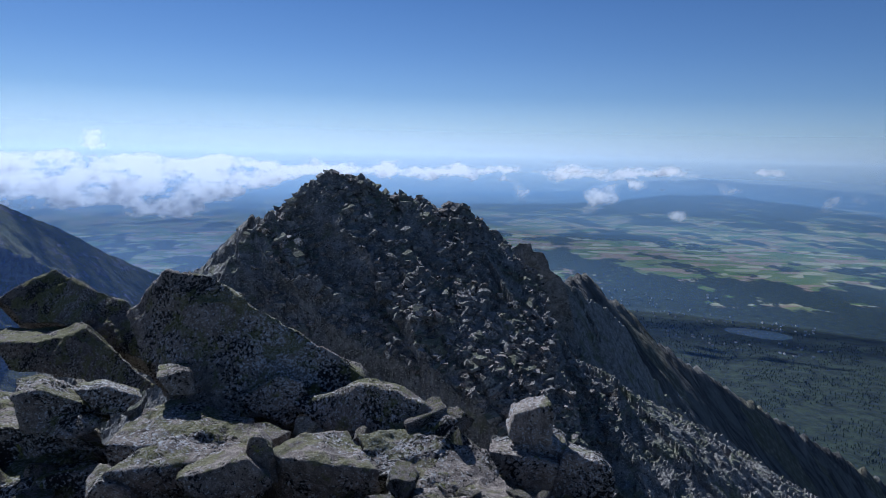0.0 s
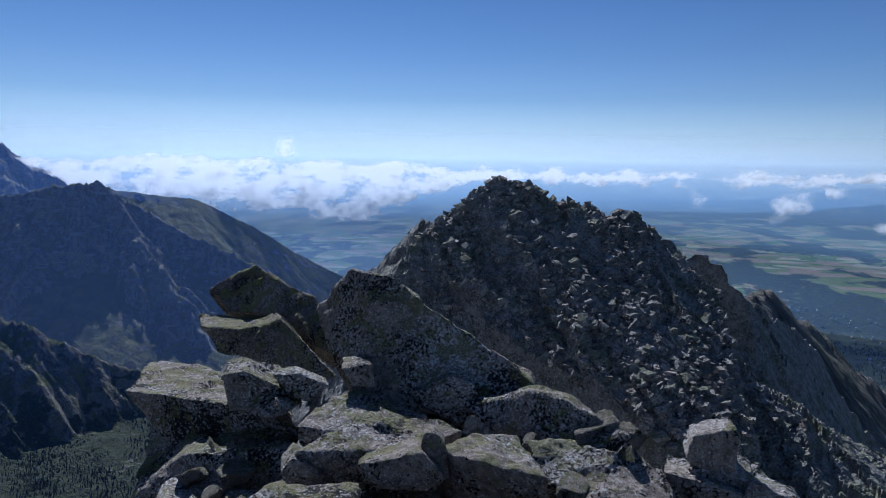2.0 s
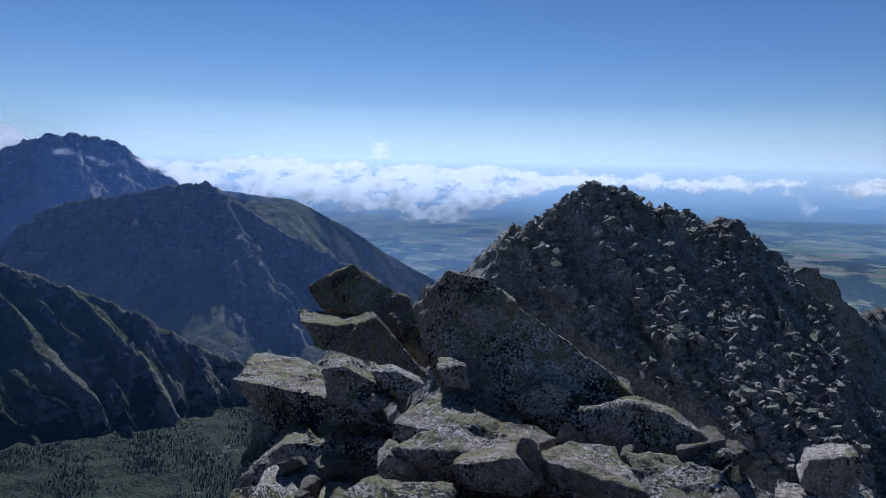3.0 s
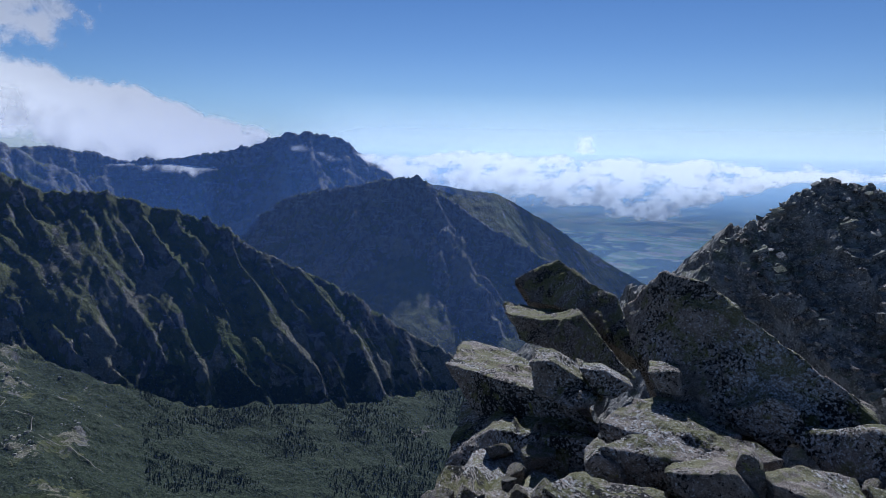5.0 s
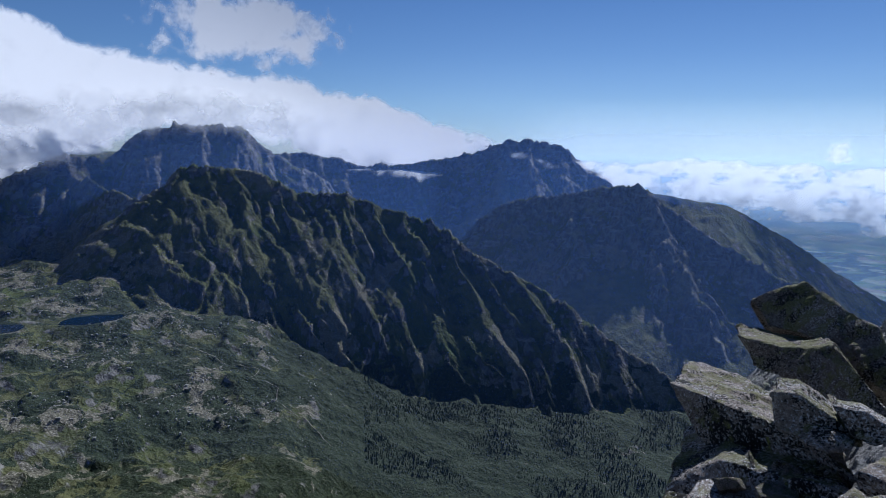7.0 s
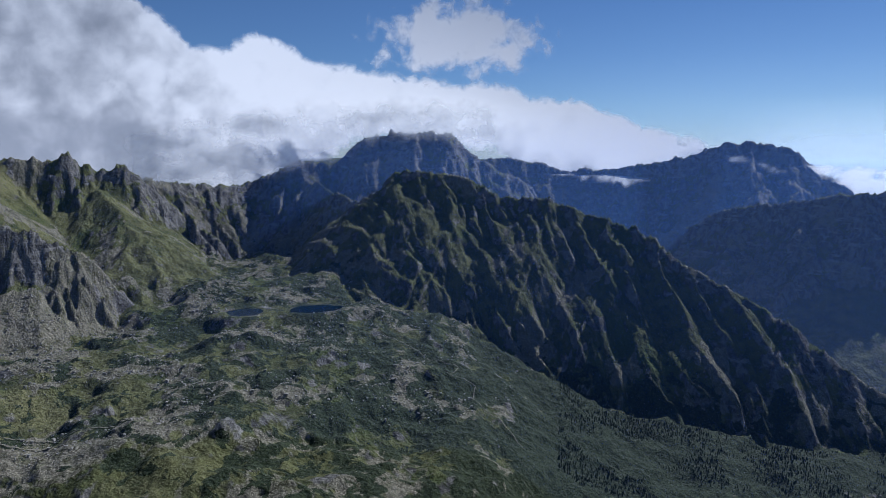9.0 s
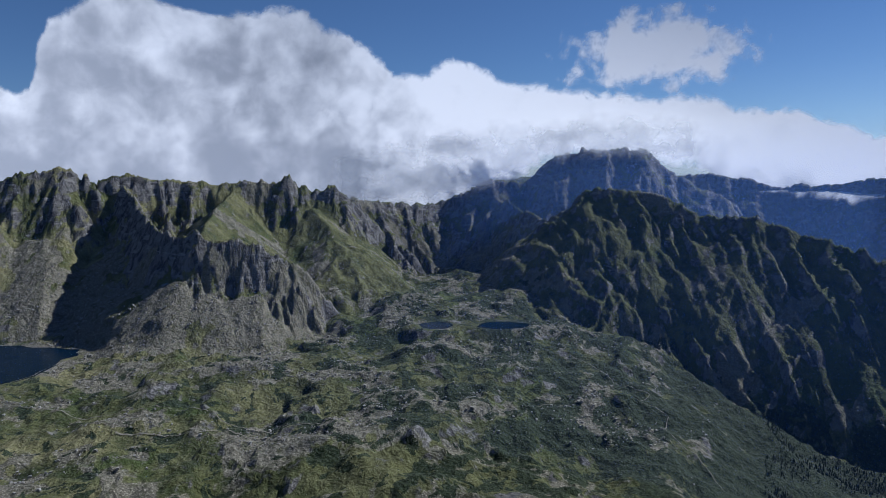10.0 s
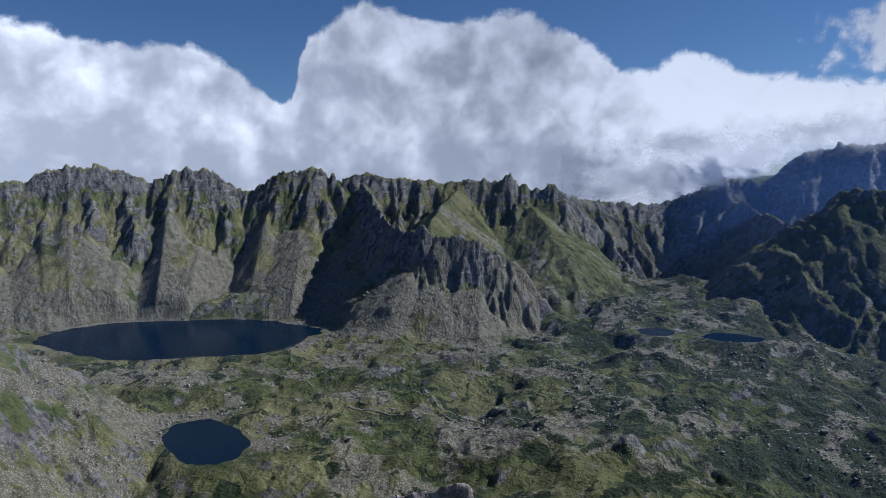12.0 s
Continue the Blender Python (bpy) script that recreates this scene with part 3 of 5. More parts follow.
# loose stone runs down the fall line in streaks
fall_x, fall_y, STEEP = downhill(smear(TZ, 2), AZ, RR)
length = np.maximum(np.hypot(fall_x, fall_y), 1e-3)
streak = gullies(TX, TY, fall_x / length, fall_y / length, 46, 861) + 0.6 * gullies(TX, TY, fall_x / length, fall_y / length, 22, 871)
scree = 0.42 + lerp(AZ, (70, 82, 105, 118), (0.0, 0.05, 0.05, 0.0)) + 0.18 * smoothstep(136, 142, AZ) * smoothstep(1900, 1600, RR) + 0.75 * fbm(TX / 160, TY / 160, 4, 77) - 0.18 * smoothstep(-560, -640, TZ) + 0.3 * smoothstep(4, 20, LIFT) * smoothstep(150, 70, LIFT) + 0.5 * TALUS + 0.3 * streak * smoothstep(0.25, 0.5, STEEP) * smoothstep(900, 1200, RR) * smoothstep(380, 200, LIFT) - 0.35 * is_green - 0.35 * smoothstep(170, 300, LIFT) * (1 - TALUS)
veg = veg + 0.2 * TALUS
wood = lerp(true_r, (1500, 2750, 2850, 3250, 3500, 4000, 4600, 5400, 8800, 10500, 30000), (0.6, 0.6, 0.12, 0.12, 0.16, 0.1, 0.02, -0.05, -0.03, 0.05, 0.03))
all_q = quads(*AZ.shape)
q_own = OWN.ravel()[all_q[:, 0]]
low_land = AZ.ravel()[all_q[:, 0]] < lerp(RR.ravel()[all_q[:, 0]], (900, 2000, 3000, 5000), (0, 20, 48, 160))
dry = lerp(AZ, (60, 85, 105, 122), (0.05, 0.12, 0.35, 0.9))
ground_attrs = (("veg", veg), ("dry", dry), ("pine", pine), ("scree", scree), ("flat", FLAT), ("wood", wood))
sheet("ground", TX, TY, TZ, all_q[(q_own == -1) & ~low_land], ALPINE, ground_attrs, "stony alpine valley floor with grass, scree and dwarf pine", "ground", "structure")
sheet("ground_plain", TX, TY, TZ, all_q[(q_own == -1) & low_land], PLAIN, ground_attrs, "hazy lowland plain with fields and dark woods", "plain", "structure")
LABELS = {
    "dark_mountain": "dark mountain in shade with a steep rocky face",
    "grassy_mountain": "grass-covered mountain shoulder sloping to the plain",
    "cloudy_summit": "rocky summit ridge with cloud along its crest",
    "ribbed_mountain": "steep shaded mountain face with parallel rock ribs",
    "cirque_peak": "blunt grey peak with its top in cloud",
    "cirque_wall": "dark shaded rock wall closing the cirque",
    "pinnacle_ridge": "jagged sunlit granite ridge with grassy ledges",
    "green_slope": "sunlit grassy slope above the buttress",
    "grassy_spur": "grassy stony spur falling to the tarns",
    "buttress": "dark rock buttress with a grassy top",
    "scree_spur": "pale scree slope with grass strips and a rock outcrop",
    "own_spur": "brown stony mountain spur falling to the forest",
}
sheet("mountain_flank", TX, TY, TZ, all_q[q_own == 0], ALPINE, ground_attrs, "steep stony flank below the summit rocks", "mountain", "structure")
for k, row in enumerate(RIDGES):
    mine = all_q[q_own == k + 1]
    if len(mine):
        sheet("mountain", TX, TY, TZ, mine, ALPINE, ground_attrs, LABELS[row[0]], "mountain")

for k, (name, la, lr, hw, hd, level, turn) in enumerate(LAKES):
    bm = bmesh.new()
    a = radians(la + turn)
    c = bearing(la, 0, lr)
    ring = []
    for i in range(96):
        th = 2 * math.pi * i / 96
        lo, hi = 0.3, 1.8
        for _ in range(30):
            q = 0.5 * (lo + hi)
            u, v = q * math.cos(th) * hw, q * math.sin(th) * hd
            px, py = c.x + u * math.cos(a) - v * math.sin(a), c.y + u * math.sin(a) + v * math.cos(a)
            if lake_shape(np.array([px]), np.array([py]), la, lr, hw, hd, k, turn)[0] < 1.03:
                lo = q
            else:
                hi = q
        ring.append(bm.verts.new((px, py, level)))
    bm.faces.new(ring)
    me = bpy.data.meshes.new(name)
    bm.to_mesh(me)
    me.materials.append(WATER if level > -700 else BLUE_WATER)
    tagged(new(name, me), "deep blue mountain lake with a stony shore" if level > -700 else "blue lake beside a village in dark forest", "lake", kind="structure")

# ---------------------------------------------------------------- clouds and haze
def curved_sheet(name, az0, az1, el0, el1, radius, step, density, mat, label, category, kind="", tone=None):
    """Vapour or haze tint along the rim of the view; radius may lean back with height. tone: painted cloud shading,
    grey 0 to white 1.
    """
    a, e = np.meshgrid(np.arange(az0, az1, step), np.arange(el0, el1, step))
    d = density(a, e)
    r = radius(a, e) if callable(radius) else radius + 0 * a
    x, y, z = -np.sin(np.radians(a)) * r, np.cos(np.radians(a)) * r, np.tan(np.radians(e)) * r
    attrs = [("cover", d), ("sky_at", np.stack([a * 52, e * 52, 0 * a], -1))]
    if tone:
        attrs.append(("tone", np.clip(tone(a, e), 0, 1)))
    q = quads(*a.shape)
    q = q[d.ravel()[q].max(1) > -0.6]
    return sheet(name, x, y, z, q, mat, attrs, label, category, kind)


def billow(a, e, size, seed):
    """Rounded heaps, 1 on their crowns."""
    wa, we = a + 0.4 * size * fbm(a / size, e / size, 3, seed), e + 0.4 * size * fbm(a / size, e / size, 3, seed + 7)
    return np.sqrt(np.clip(1 - (facets(wa, we, size, seed)[1] / size / 0.9) ** 2, 0, 1))


def lean(r0, e0, k):
    return lambda a, e: r0 + k * (e - e0)


def heap_shading(low, top, seed, size, base=0.2):
    """Shading painted as colour: grey undersides and creases, white crowns and heads."""
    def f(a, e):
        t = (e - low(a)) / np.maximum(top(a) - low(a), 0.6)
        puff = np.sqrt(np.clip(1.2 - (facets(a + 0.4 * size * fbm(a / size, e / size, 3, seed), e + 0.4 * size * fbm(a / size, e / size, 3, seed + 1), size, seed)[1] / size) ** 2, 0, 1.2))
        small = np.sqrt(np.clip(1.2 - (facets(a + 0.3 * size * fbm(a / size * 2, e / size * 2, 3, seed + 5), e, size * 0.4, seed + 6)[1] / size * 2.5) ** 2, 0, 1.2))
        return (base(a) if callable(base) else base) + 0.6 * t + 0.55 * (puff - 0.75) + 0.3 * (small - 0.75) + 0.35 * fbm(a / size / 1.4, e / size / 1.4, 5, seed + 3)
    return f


BANK_TOP_AZ = (52, 54.5, 59.6, 63.7, 70.4, 75, 79.7, 88.4, 92.2, 94.5, 97, 99.5, 104.7, 112.3, 118.9, 123.5, 125, 129, 133, 139, 143, 150)
BANK_TOP_EL = (0.2, 0.8, 2.4, 3.8, 5.3, 5.9, 6.4, 7.8, 9.6, 8.2, 8.0, 10.3, 13.1, 12.6, 14.2, 11.4, 7.4, 8.4, 10.4, 9.8, 11.1, 11.4)
BANK_LOW_AZ = (52, 55.5, 61.4, 69, 73, 76, 82, 85, 88.5, 94.4, 101.4, 104, 110, 150)
BANK_LOW_EL = (0.0, -1.2, -2.4, -1.4, 0.2, 0.9, 0.9, 0.0, -1.6, -3.4, -3.4, -5, -6, -6)


def bank_density(a, e):
    wob = 0.4 * fbm(a / 4.2, e / 4.2, 5, 201) + 0.6 * (billow(a, e, 3.6, 411) - 0.6) + 0.4 * (billow(a, e, 1.5, 431) - 0.6)
    top, low = lerp(a, BANK_TOP_AZ, BANK_TOP_EL) - e, e - lerp(a, BANK_LOW_AZ, BANK_LOW_EL)
    return np.minimum(top / 1.3, low / 1.8) + wob * 0.75 - 1.6 * np.exp(-((a - 126) / 1.7) ** 2 - ((e - 6.8) / 1.9) ** 2)


def puff_density(ca, ce, wa, we, seed, amp=0.6):
    def f(a, e):
        return 1.3 - np.hypot((a - ca) / wa, (e - ce) / we) * 1.3 + amp * fbm(a / 2.4, e / 2.0, 5, seed)
    return f


def sea_density(a, e):
    top = lerp(a, (-20, -14, -9, 3, 14, 17, 30, 40, 48), (-1.5, -1.3, -1.3, -1.4, -1.3, -0.9, -0.8, -0.7, -1.0)) - e
    low = e - lerp(a, (-20, -14, -2, 3, 13, 17, 22, 25, 27, 31, 36, 48), (-2.0, -2.1, -2.4, -2.5, -2.7, -4.2, -6.0, -5.6, -5.1, -5.2, -4.4, -3.6))
    return np.clip(np.minimum(top / 0.45, low / 0.7), -2, 0.9) + 0.12 + 1.0 * fbm(a / 3.0, e / 1.2, 6, 301, 0.55) + 0.5 * (billow(a, e, 1.3, 441) - 0.6) + 0.4 * (billow(a, e, 0.6, 451) - 0.6)


# the bank's grey left part and undersides are shade put into its colour
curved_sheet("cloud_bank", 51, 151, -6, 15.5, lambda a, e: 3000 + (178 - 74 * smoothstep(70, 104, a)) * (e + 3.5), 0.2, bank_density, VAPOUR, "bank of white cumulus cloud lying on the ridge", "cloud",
             tone=heap_shading(lambda a: lerp(a, BANK_LOW_AZ, BANK_LOW_EL) + 1.5, lambda a: lerp(a, BANK_TOP_AZ, BANK_TOP_EL), 410, 4.2, lambda a: lerp(a, (60, 90, 102, 115), (0.66, 0.55, -0.08, -0.26))))
curved_sheet("cloud", 70, 104, -4.5, 5, lambda a, e: lerp(a, (70, 88, 92, 97, 102, 104), (3000, 3000, 2990, 2890, 2785, 2785)), 0.12,
             lambda a, e: np.clip(np.minimum((e - lerp(a, (70, 73, 76, 82, 85, 88.5, 94.4, 101, 104), (-0.2, 0.6, 1.1, 1.0, 0.2, -1.2, -3.0, -2.9, -2.6))) / 1.3, (lerp(a, (70, 76, 90, 104), (3.6, 4.4, 3.6, 1.5)) - e) / 1.6), -2, 0.6) + np.clip(np.minimum(a - 72.5, 102 - a) / 2.5, -1.6, 0) + 0.4 * fbm(a / 2.6, e / 1.7, 4, 241), MIST,
             "white cloud spilling over the cirque wall", "cloud", tone=lambda a, e: 0.75 + 0.3 * fbm(a / 3, e / 2, 4, 243))
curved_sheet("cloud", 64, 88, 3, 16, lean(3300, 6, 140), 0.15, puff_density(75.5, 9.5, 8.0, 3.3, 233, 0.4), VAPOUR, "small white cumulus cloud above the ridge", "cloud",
             tone=heap_shading(lambda a: 0 * a + 5.5, lambda a: 0 * a + 11.5, 430, 2.6, 0.62))
curved_sheet("cloud", 25, 32, -1.5, 2.5, 3300, 0.1, lambda a, e: puff_density(28.3, 0.5, 1.0, 1.2, 251, 1.0)(a, e) - 0.05, THIN_VAPOUR, "tiny white wisp of cloud above the plain", "cloud", tone=lambda a, e: 0.9 + 0 * a)
curved_sheet("cloud", 46, 58, -3, 2, lean(2990, -3, 40), 0.12, lambda a, e: 0.5 - np.abs(e + 0.5 - 0.28 * (a - 52)) / 0.7 - np.abs(a - 52.3) / 6.5 + 0.9 * fbm(a / 1.6, e / 0.9, 4, 261), THIN_VAPOUR,
             "thin wisp of cloud trailing over the summit", "cloud", tone=lambda a, e: 0.8 + 0 * a)
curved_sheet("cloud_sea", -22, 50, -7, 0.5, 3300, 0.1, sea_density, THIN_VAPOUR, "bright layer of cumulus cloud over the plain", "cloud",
             tone=heap_shading(lambda a: lerp(a, (-20, 13, 20, 27, 48), (-2.6, -2.8, -5.6, -5.2, -3.4)), lambda a: 0 * a - 1.6, 460, 0.9, 0.3))
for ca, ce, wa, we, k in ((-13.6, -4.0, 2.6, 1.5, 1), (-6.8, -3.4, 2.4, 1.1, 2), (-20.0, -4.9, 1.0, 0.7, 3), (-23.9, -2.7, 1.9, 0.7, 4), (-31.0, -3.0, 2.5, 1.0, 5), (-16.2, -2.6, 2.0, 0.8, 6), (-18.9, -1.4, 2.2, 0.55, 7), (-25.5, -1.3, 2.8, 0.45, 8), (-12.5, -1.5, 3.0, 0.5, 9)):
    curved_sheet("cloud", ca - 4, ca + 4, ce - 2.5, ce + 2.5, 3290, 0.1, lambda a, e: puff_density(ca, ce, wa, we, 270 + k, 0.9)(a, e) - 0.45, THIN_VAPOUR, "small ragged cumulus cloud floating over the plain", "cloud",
                 tone=heap_shading(lambda a: 0 * a + ce - we, lambda a: 0 * a + ce + we, 470 + k, 0.8, 0.45))


HAZE = haze_material("blue_haze_tint", 1.0, (0.15, 0.35, 1.0))
GREY_HAZE = haze_material("grey_blue_haze_tint", 1.0, (0.28, 0.45, 0.95))
PALE_HAZE = haze_material("pale_haze_tint", 1.0, (0.75, 0.89, 1.0), 0.8)
PLAIN_HAZE = haze_material("lowland_haze_tint", 1.0, (0.34, 0.6, 1.0), 0.75)


def fade(a, a0, a1, w=6.0):
    return smoothstep(a0, a0 + w, a) * smoothstep(a1, a1 - w, a)


# an added sheet that paints the haze of distance over what lies behind
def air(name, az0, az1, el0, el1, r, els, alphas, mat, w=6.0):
    curved_sheet(name, az0, az1 + 0.1, el0, el1 + 0.1, r, 0.5, lambda a, e: fade(a, az0, az1, w) * lerp(e, els, alphas), mat, "see-through sheet tinted as faint blue haze between the mountains", "haze", "structure")


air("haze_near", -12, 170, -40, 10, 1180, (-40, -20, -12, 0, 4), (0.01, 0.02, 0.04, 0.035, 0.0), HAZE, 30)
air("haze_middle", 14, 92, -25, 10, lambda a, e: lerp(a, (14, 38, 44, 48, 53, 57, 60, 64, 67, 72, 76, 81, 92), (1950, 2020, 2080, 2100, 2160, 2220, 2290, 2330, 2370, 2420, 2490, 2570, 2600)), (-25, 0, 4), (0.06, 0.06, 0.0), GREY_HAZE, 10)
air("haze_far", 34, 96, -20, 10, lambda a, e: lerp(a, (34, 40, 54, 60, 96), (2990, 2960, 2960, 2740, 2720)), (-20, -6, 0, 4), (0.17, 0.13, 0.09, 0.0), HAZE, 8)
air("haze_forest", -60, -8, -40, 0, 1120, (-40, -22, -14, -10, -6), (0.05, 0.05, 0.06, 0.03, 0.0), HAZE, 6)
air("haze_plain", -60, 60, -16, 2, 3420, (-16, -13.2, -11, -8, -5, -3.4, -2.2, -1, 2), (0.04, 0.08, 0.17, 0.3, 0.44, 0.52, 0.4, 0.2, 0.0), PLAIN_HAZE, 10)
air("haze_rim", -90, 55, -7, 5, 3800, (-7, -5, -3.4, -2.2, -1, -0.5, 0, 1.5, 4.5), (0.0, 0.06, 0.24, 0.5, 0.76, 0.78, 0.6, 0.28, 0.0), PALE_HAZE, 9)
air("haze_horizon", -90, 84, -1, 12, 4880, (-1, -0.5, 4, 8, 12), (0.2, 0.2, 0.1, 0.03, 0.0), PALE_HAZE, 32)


# the blue of distant haze is put into the hills' see-through colour
HAZY_WOOD = haze_material("haze_blue_woodland", 1.0, (0.08, 0.15, 0.26))
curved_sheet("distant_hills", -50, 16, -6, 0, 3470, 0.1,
             lambda a, e: np.clip((lerp(a, (-50, -34, -28, -22, -18, -14, -8, 0, 16), (-2.7, -2.5, -2.2, -1.9, -2.1, -2.9, -3.4, -3.8, -4.2)) + 0.12 * fbm(a / 6, 0 * a, 4, 801) - e) / 0.12, 0, 1) * 0.4 * smoothstep(-5.6, -3.4, e) * smoothstep(16, 4, a), HAZY_WOOD, "far wooded hills with haze painted in as blue, fading out below", "hills", "structure")

# ---------------------------------------------------------------- the crag across the saddle
CRAG_CREST = [(27, -33, 28), (22.5, -20, 37), (19.6, -11.5, 41), (18.6, -9.6, 42), (17.5, -7.9, 43), (13.9, -5.5, 45), (12.6, -3.8, 46), (11.1, -2.6, 47), (9.6, -2.0, 48), (6.7, -2.8, 48), (4.8, -3.8, 48), (0.3, -4.9, 49), (-1.9, -5.2, 50), (-4.8, -7.0, 51), (-5.8, -9.0, 52), (-8.0, -12.9, 53), (-12, -17.5, 52)]
SPUR_CREST = [(-3.0, -17, 64), (-5.5, -14, 64), (-7.5, -11.5, 64.5), (-9.3, -10.6, 65), (-10.8, -11.2, 67), (-13.8, -12.6, 75), (-16.4, -14.8, 80), (-18.5, -17.8, 82), (-21, -20.6, 84), (-25.6, -22.5, 92), (-30, -24.4, 102), (-37, -27.5, 115), (-44, -31, 130)]


def crag_height(x, y):
    main, *_ = crest_field(x, y, CRAG_CREST, 0.6, 0.12, 3.0, ((9, 0.8), (4.0, 0.3)), -0.8, 501)
    spur, *_ = crest_field(x, y, SPUR_CREST, 1.25, 0.9, 6.0, ((14, 1.8), (5, 0.5)), -0.3, 521)
    z = smax(main, spur, 0.6)
    # strata dip to the right; blocks of three sizes
    c, s = math.cos(0.6), math.sin(0.6)
    u, v = x * c + y * s, (-x * s + y * c) * 0.55
    b0, e0 = facets(u, v * 0.5, 5.0, 525)
    b1, e1 = facets(u, v, 2.2, 531)
    b2, e2 = facets(u, v, 0.95, 541)
    b3, e3 = facets(u, v * 1.3, 0.5, 545)
    strata, _ = facets(u * 0.9, v * 0.16 + u * 0.1, 1.5, 561)
    flank = smoothstep(8, 13, np.degrees(np.arctan2(-x, y)))
    z = z + flank * strata * 0.75
    near = smoothstep(85, 60, np.hypot(x, y))
    return z + b0 * 0.45 + near * (b1 * 0.42 + b2 * 0.32 + b3 * 0.2) + 0.06 * fbm(x / 0.4, y / 0.4, 3, 551)


ca, cr = np.meshgrid(np.arange(-46, 34, 0.15), np.concatenate([np.geomspace(9, 22, 30), np.geomspace(22.3, 70, 300), np.geomspace(70.5, 170, 90)]))
CX, CY = -np.sin(np.radians(ca)) * cr, np.cos(np.radians(ca)) * cr
CZ = crag_height(CX, CY)
crag = sheet("crag", CX, CY, CZ, quads(*ca.shape), CRAG, (), "rocky summit crag of broken granite blocks with moss", "crag")
crag.data.polygons.foreach_set("use_smooth", np.zeros(len(crag.data.polygons), bool))


def mesh_part(name, bm, mat, parent=None, label=""):
    me = bpy.data.meshes.new(name)
    bm.to_mesh(me)
    bm.free()
    me.materials.append(mat)
    ob = new(name, me)
    if parent:
        ob.parent = parent
    return tagged(ob, label)


# ---------------------------------------------------------------- summit rocks round the camera
na, nr = np.meshgrid(np.arange(-180, 180.1, 0.75), np.concatenate([[0.02], np.geomspace(0.3, 34, 110)]))
NX, NY = -np.sin(np.radians(na)) * nr, np.cos(np.radians(na)) * nr
edge = lerp(na, (-180, -90, -45, -30, -10, 10, 25, 40, 48, 60, 180), (1.4, 1.4, 2.0, 3.4, 4.2, 4.8, 5.0, 4.6, 3.2, 1.4, 1.4))
NZ = -1.72 - 0.11 * np.minimum(nr, edge) - 1.15 * np.maximum(nr - edge, 0) ** 0.92
NZ += smoothstep(0.8, 2.2, nr) * (facets(NX, NY, 0.8, 601)[0] * 0.3 + facets(NX, NY, 0.3, 605)[0] * 0.1)
sheet("summit_ground", NX, NY, NZ, quads(*na.shape), GRANITE, (), "broken granite of the summit", "ground", "structure")


def rock(name, corners, push, label, cell=0.026, seed=0, worn=0.02, chips=1.0):
    """A boulder with that face, carried through to its far side by push (back, up, left), its edges worn and its faces uneven."""
    ring = [bearing(a, e, r) for a, e, r in corners]
    mid = sum(ring, Vector()) / len(ring)
    away = Vector((mid.x, mid.y, 0)).normalized()
    shift = away * push[0] + Vector((0, 0, push[1])) + Vector((-away.y, away.x, 0)) * push[2]
    bm = bmesh.new()
    one = [bm.verts.new(p) for p in ring]
    rnd = random.Random(seed)
    two = [bm.verts.new(mid + shift + (p - mid) * rnd.uniform(0.8, 1.0)) for p in ring]
    n = len(ring)
    bm.faces.new(one), bm.faces.new(two[::-1])
    for i in range(n):
        bm.faces.new((one[i], two[i], two[(i + 1) % n], one[(i + 1) % n]))
    bmesh.ops.recalc_face_normals(bm, faces=bm.faces)
    size = max((a - b).length for a in ring for b in ring)
    bmesh.ops.bevel(bm, geom=bm.edges[:], offset=0.5 * worn * min(size, 1.6), segments=1, affect="EDGES", profile=0.6, clamp_overlap=True)
    bmesh.ops.triangulate(bm, faces=bm.faces[:])
    me = bpy.data.meshes.new(name)
    bm.to_mesh(me)
    bm.free()
    me.materials.append(GRANITE)
    ob = tagged(new(name, me), label, "boulder" if size > 0.8 else "stone")
    even = ob.modifiers.new("even", "REMESH")
    even.mode, even.voxel_size = "VOXEL", cell * (1.0 if size > 1.2 else 0.75)
    RAW.append((ob, seed, min(size, 1.5) * chips))
    return ob


def noise3(p, scale, seed):
    """Smooth noise in space, from three planes."""
    q = p * scale
    return 0.8 * (vnoise(q[:, 0] + 0.37 * q[:, 2], q[:, 1] + seed * 1.7, seed) + vnoise(q[:, 1] + 5.1, q[:, 2] + 0.4 * q[:, 0] + seed, seed + 50) + vnoise(q[:, 2] + 9.2, q[:, 0] - 0.3 * q[:, 1], seed + 90)) / 1.7


def cells3(p, scale, seed):
    q = np.floor(p * scale).astype(np.int64)
    return _hash(q[:, 0] + 57 * q[:, 2], q[:, 1] + 131 * q[:, 2], seed) - 0.5


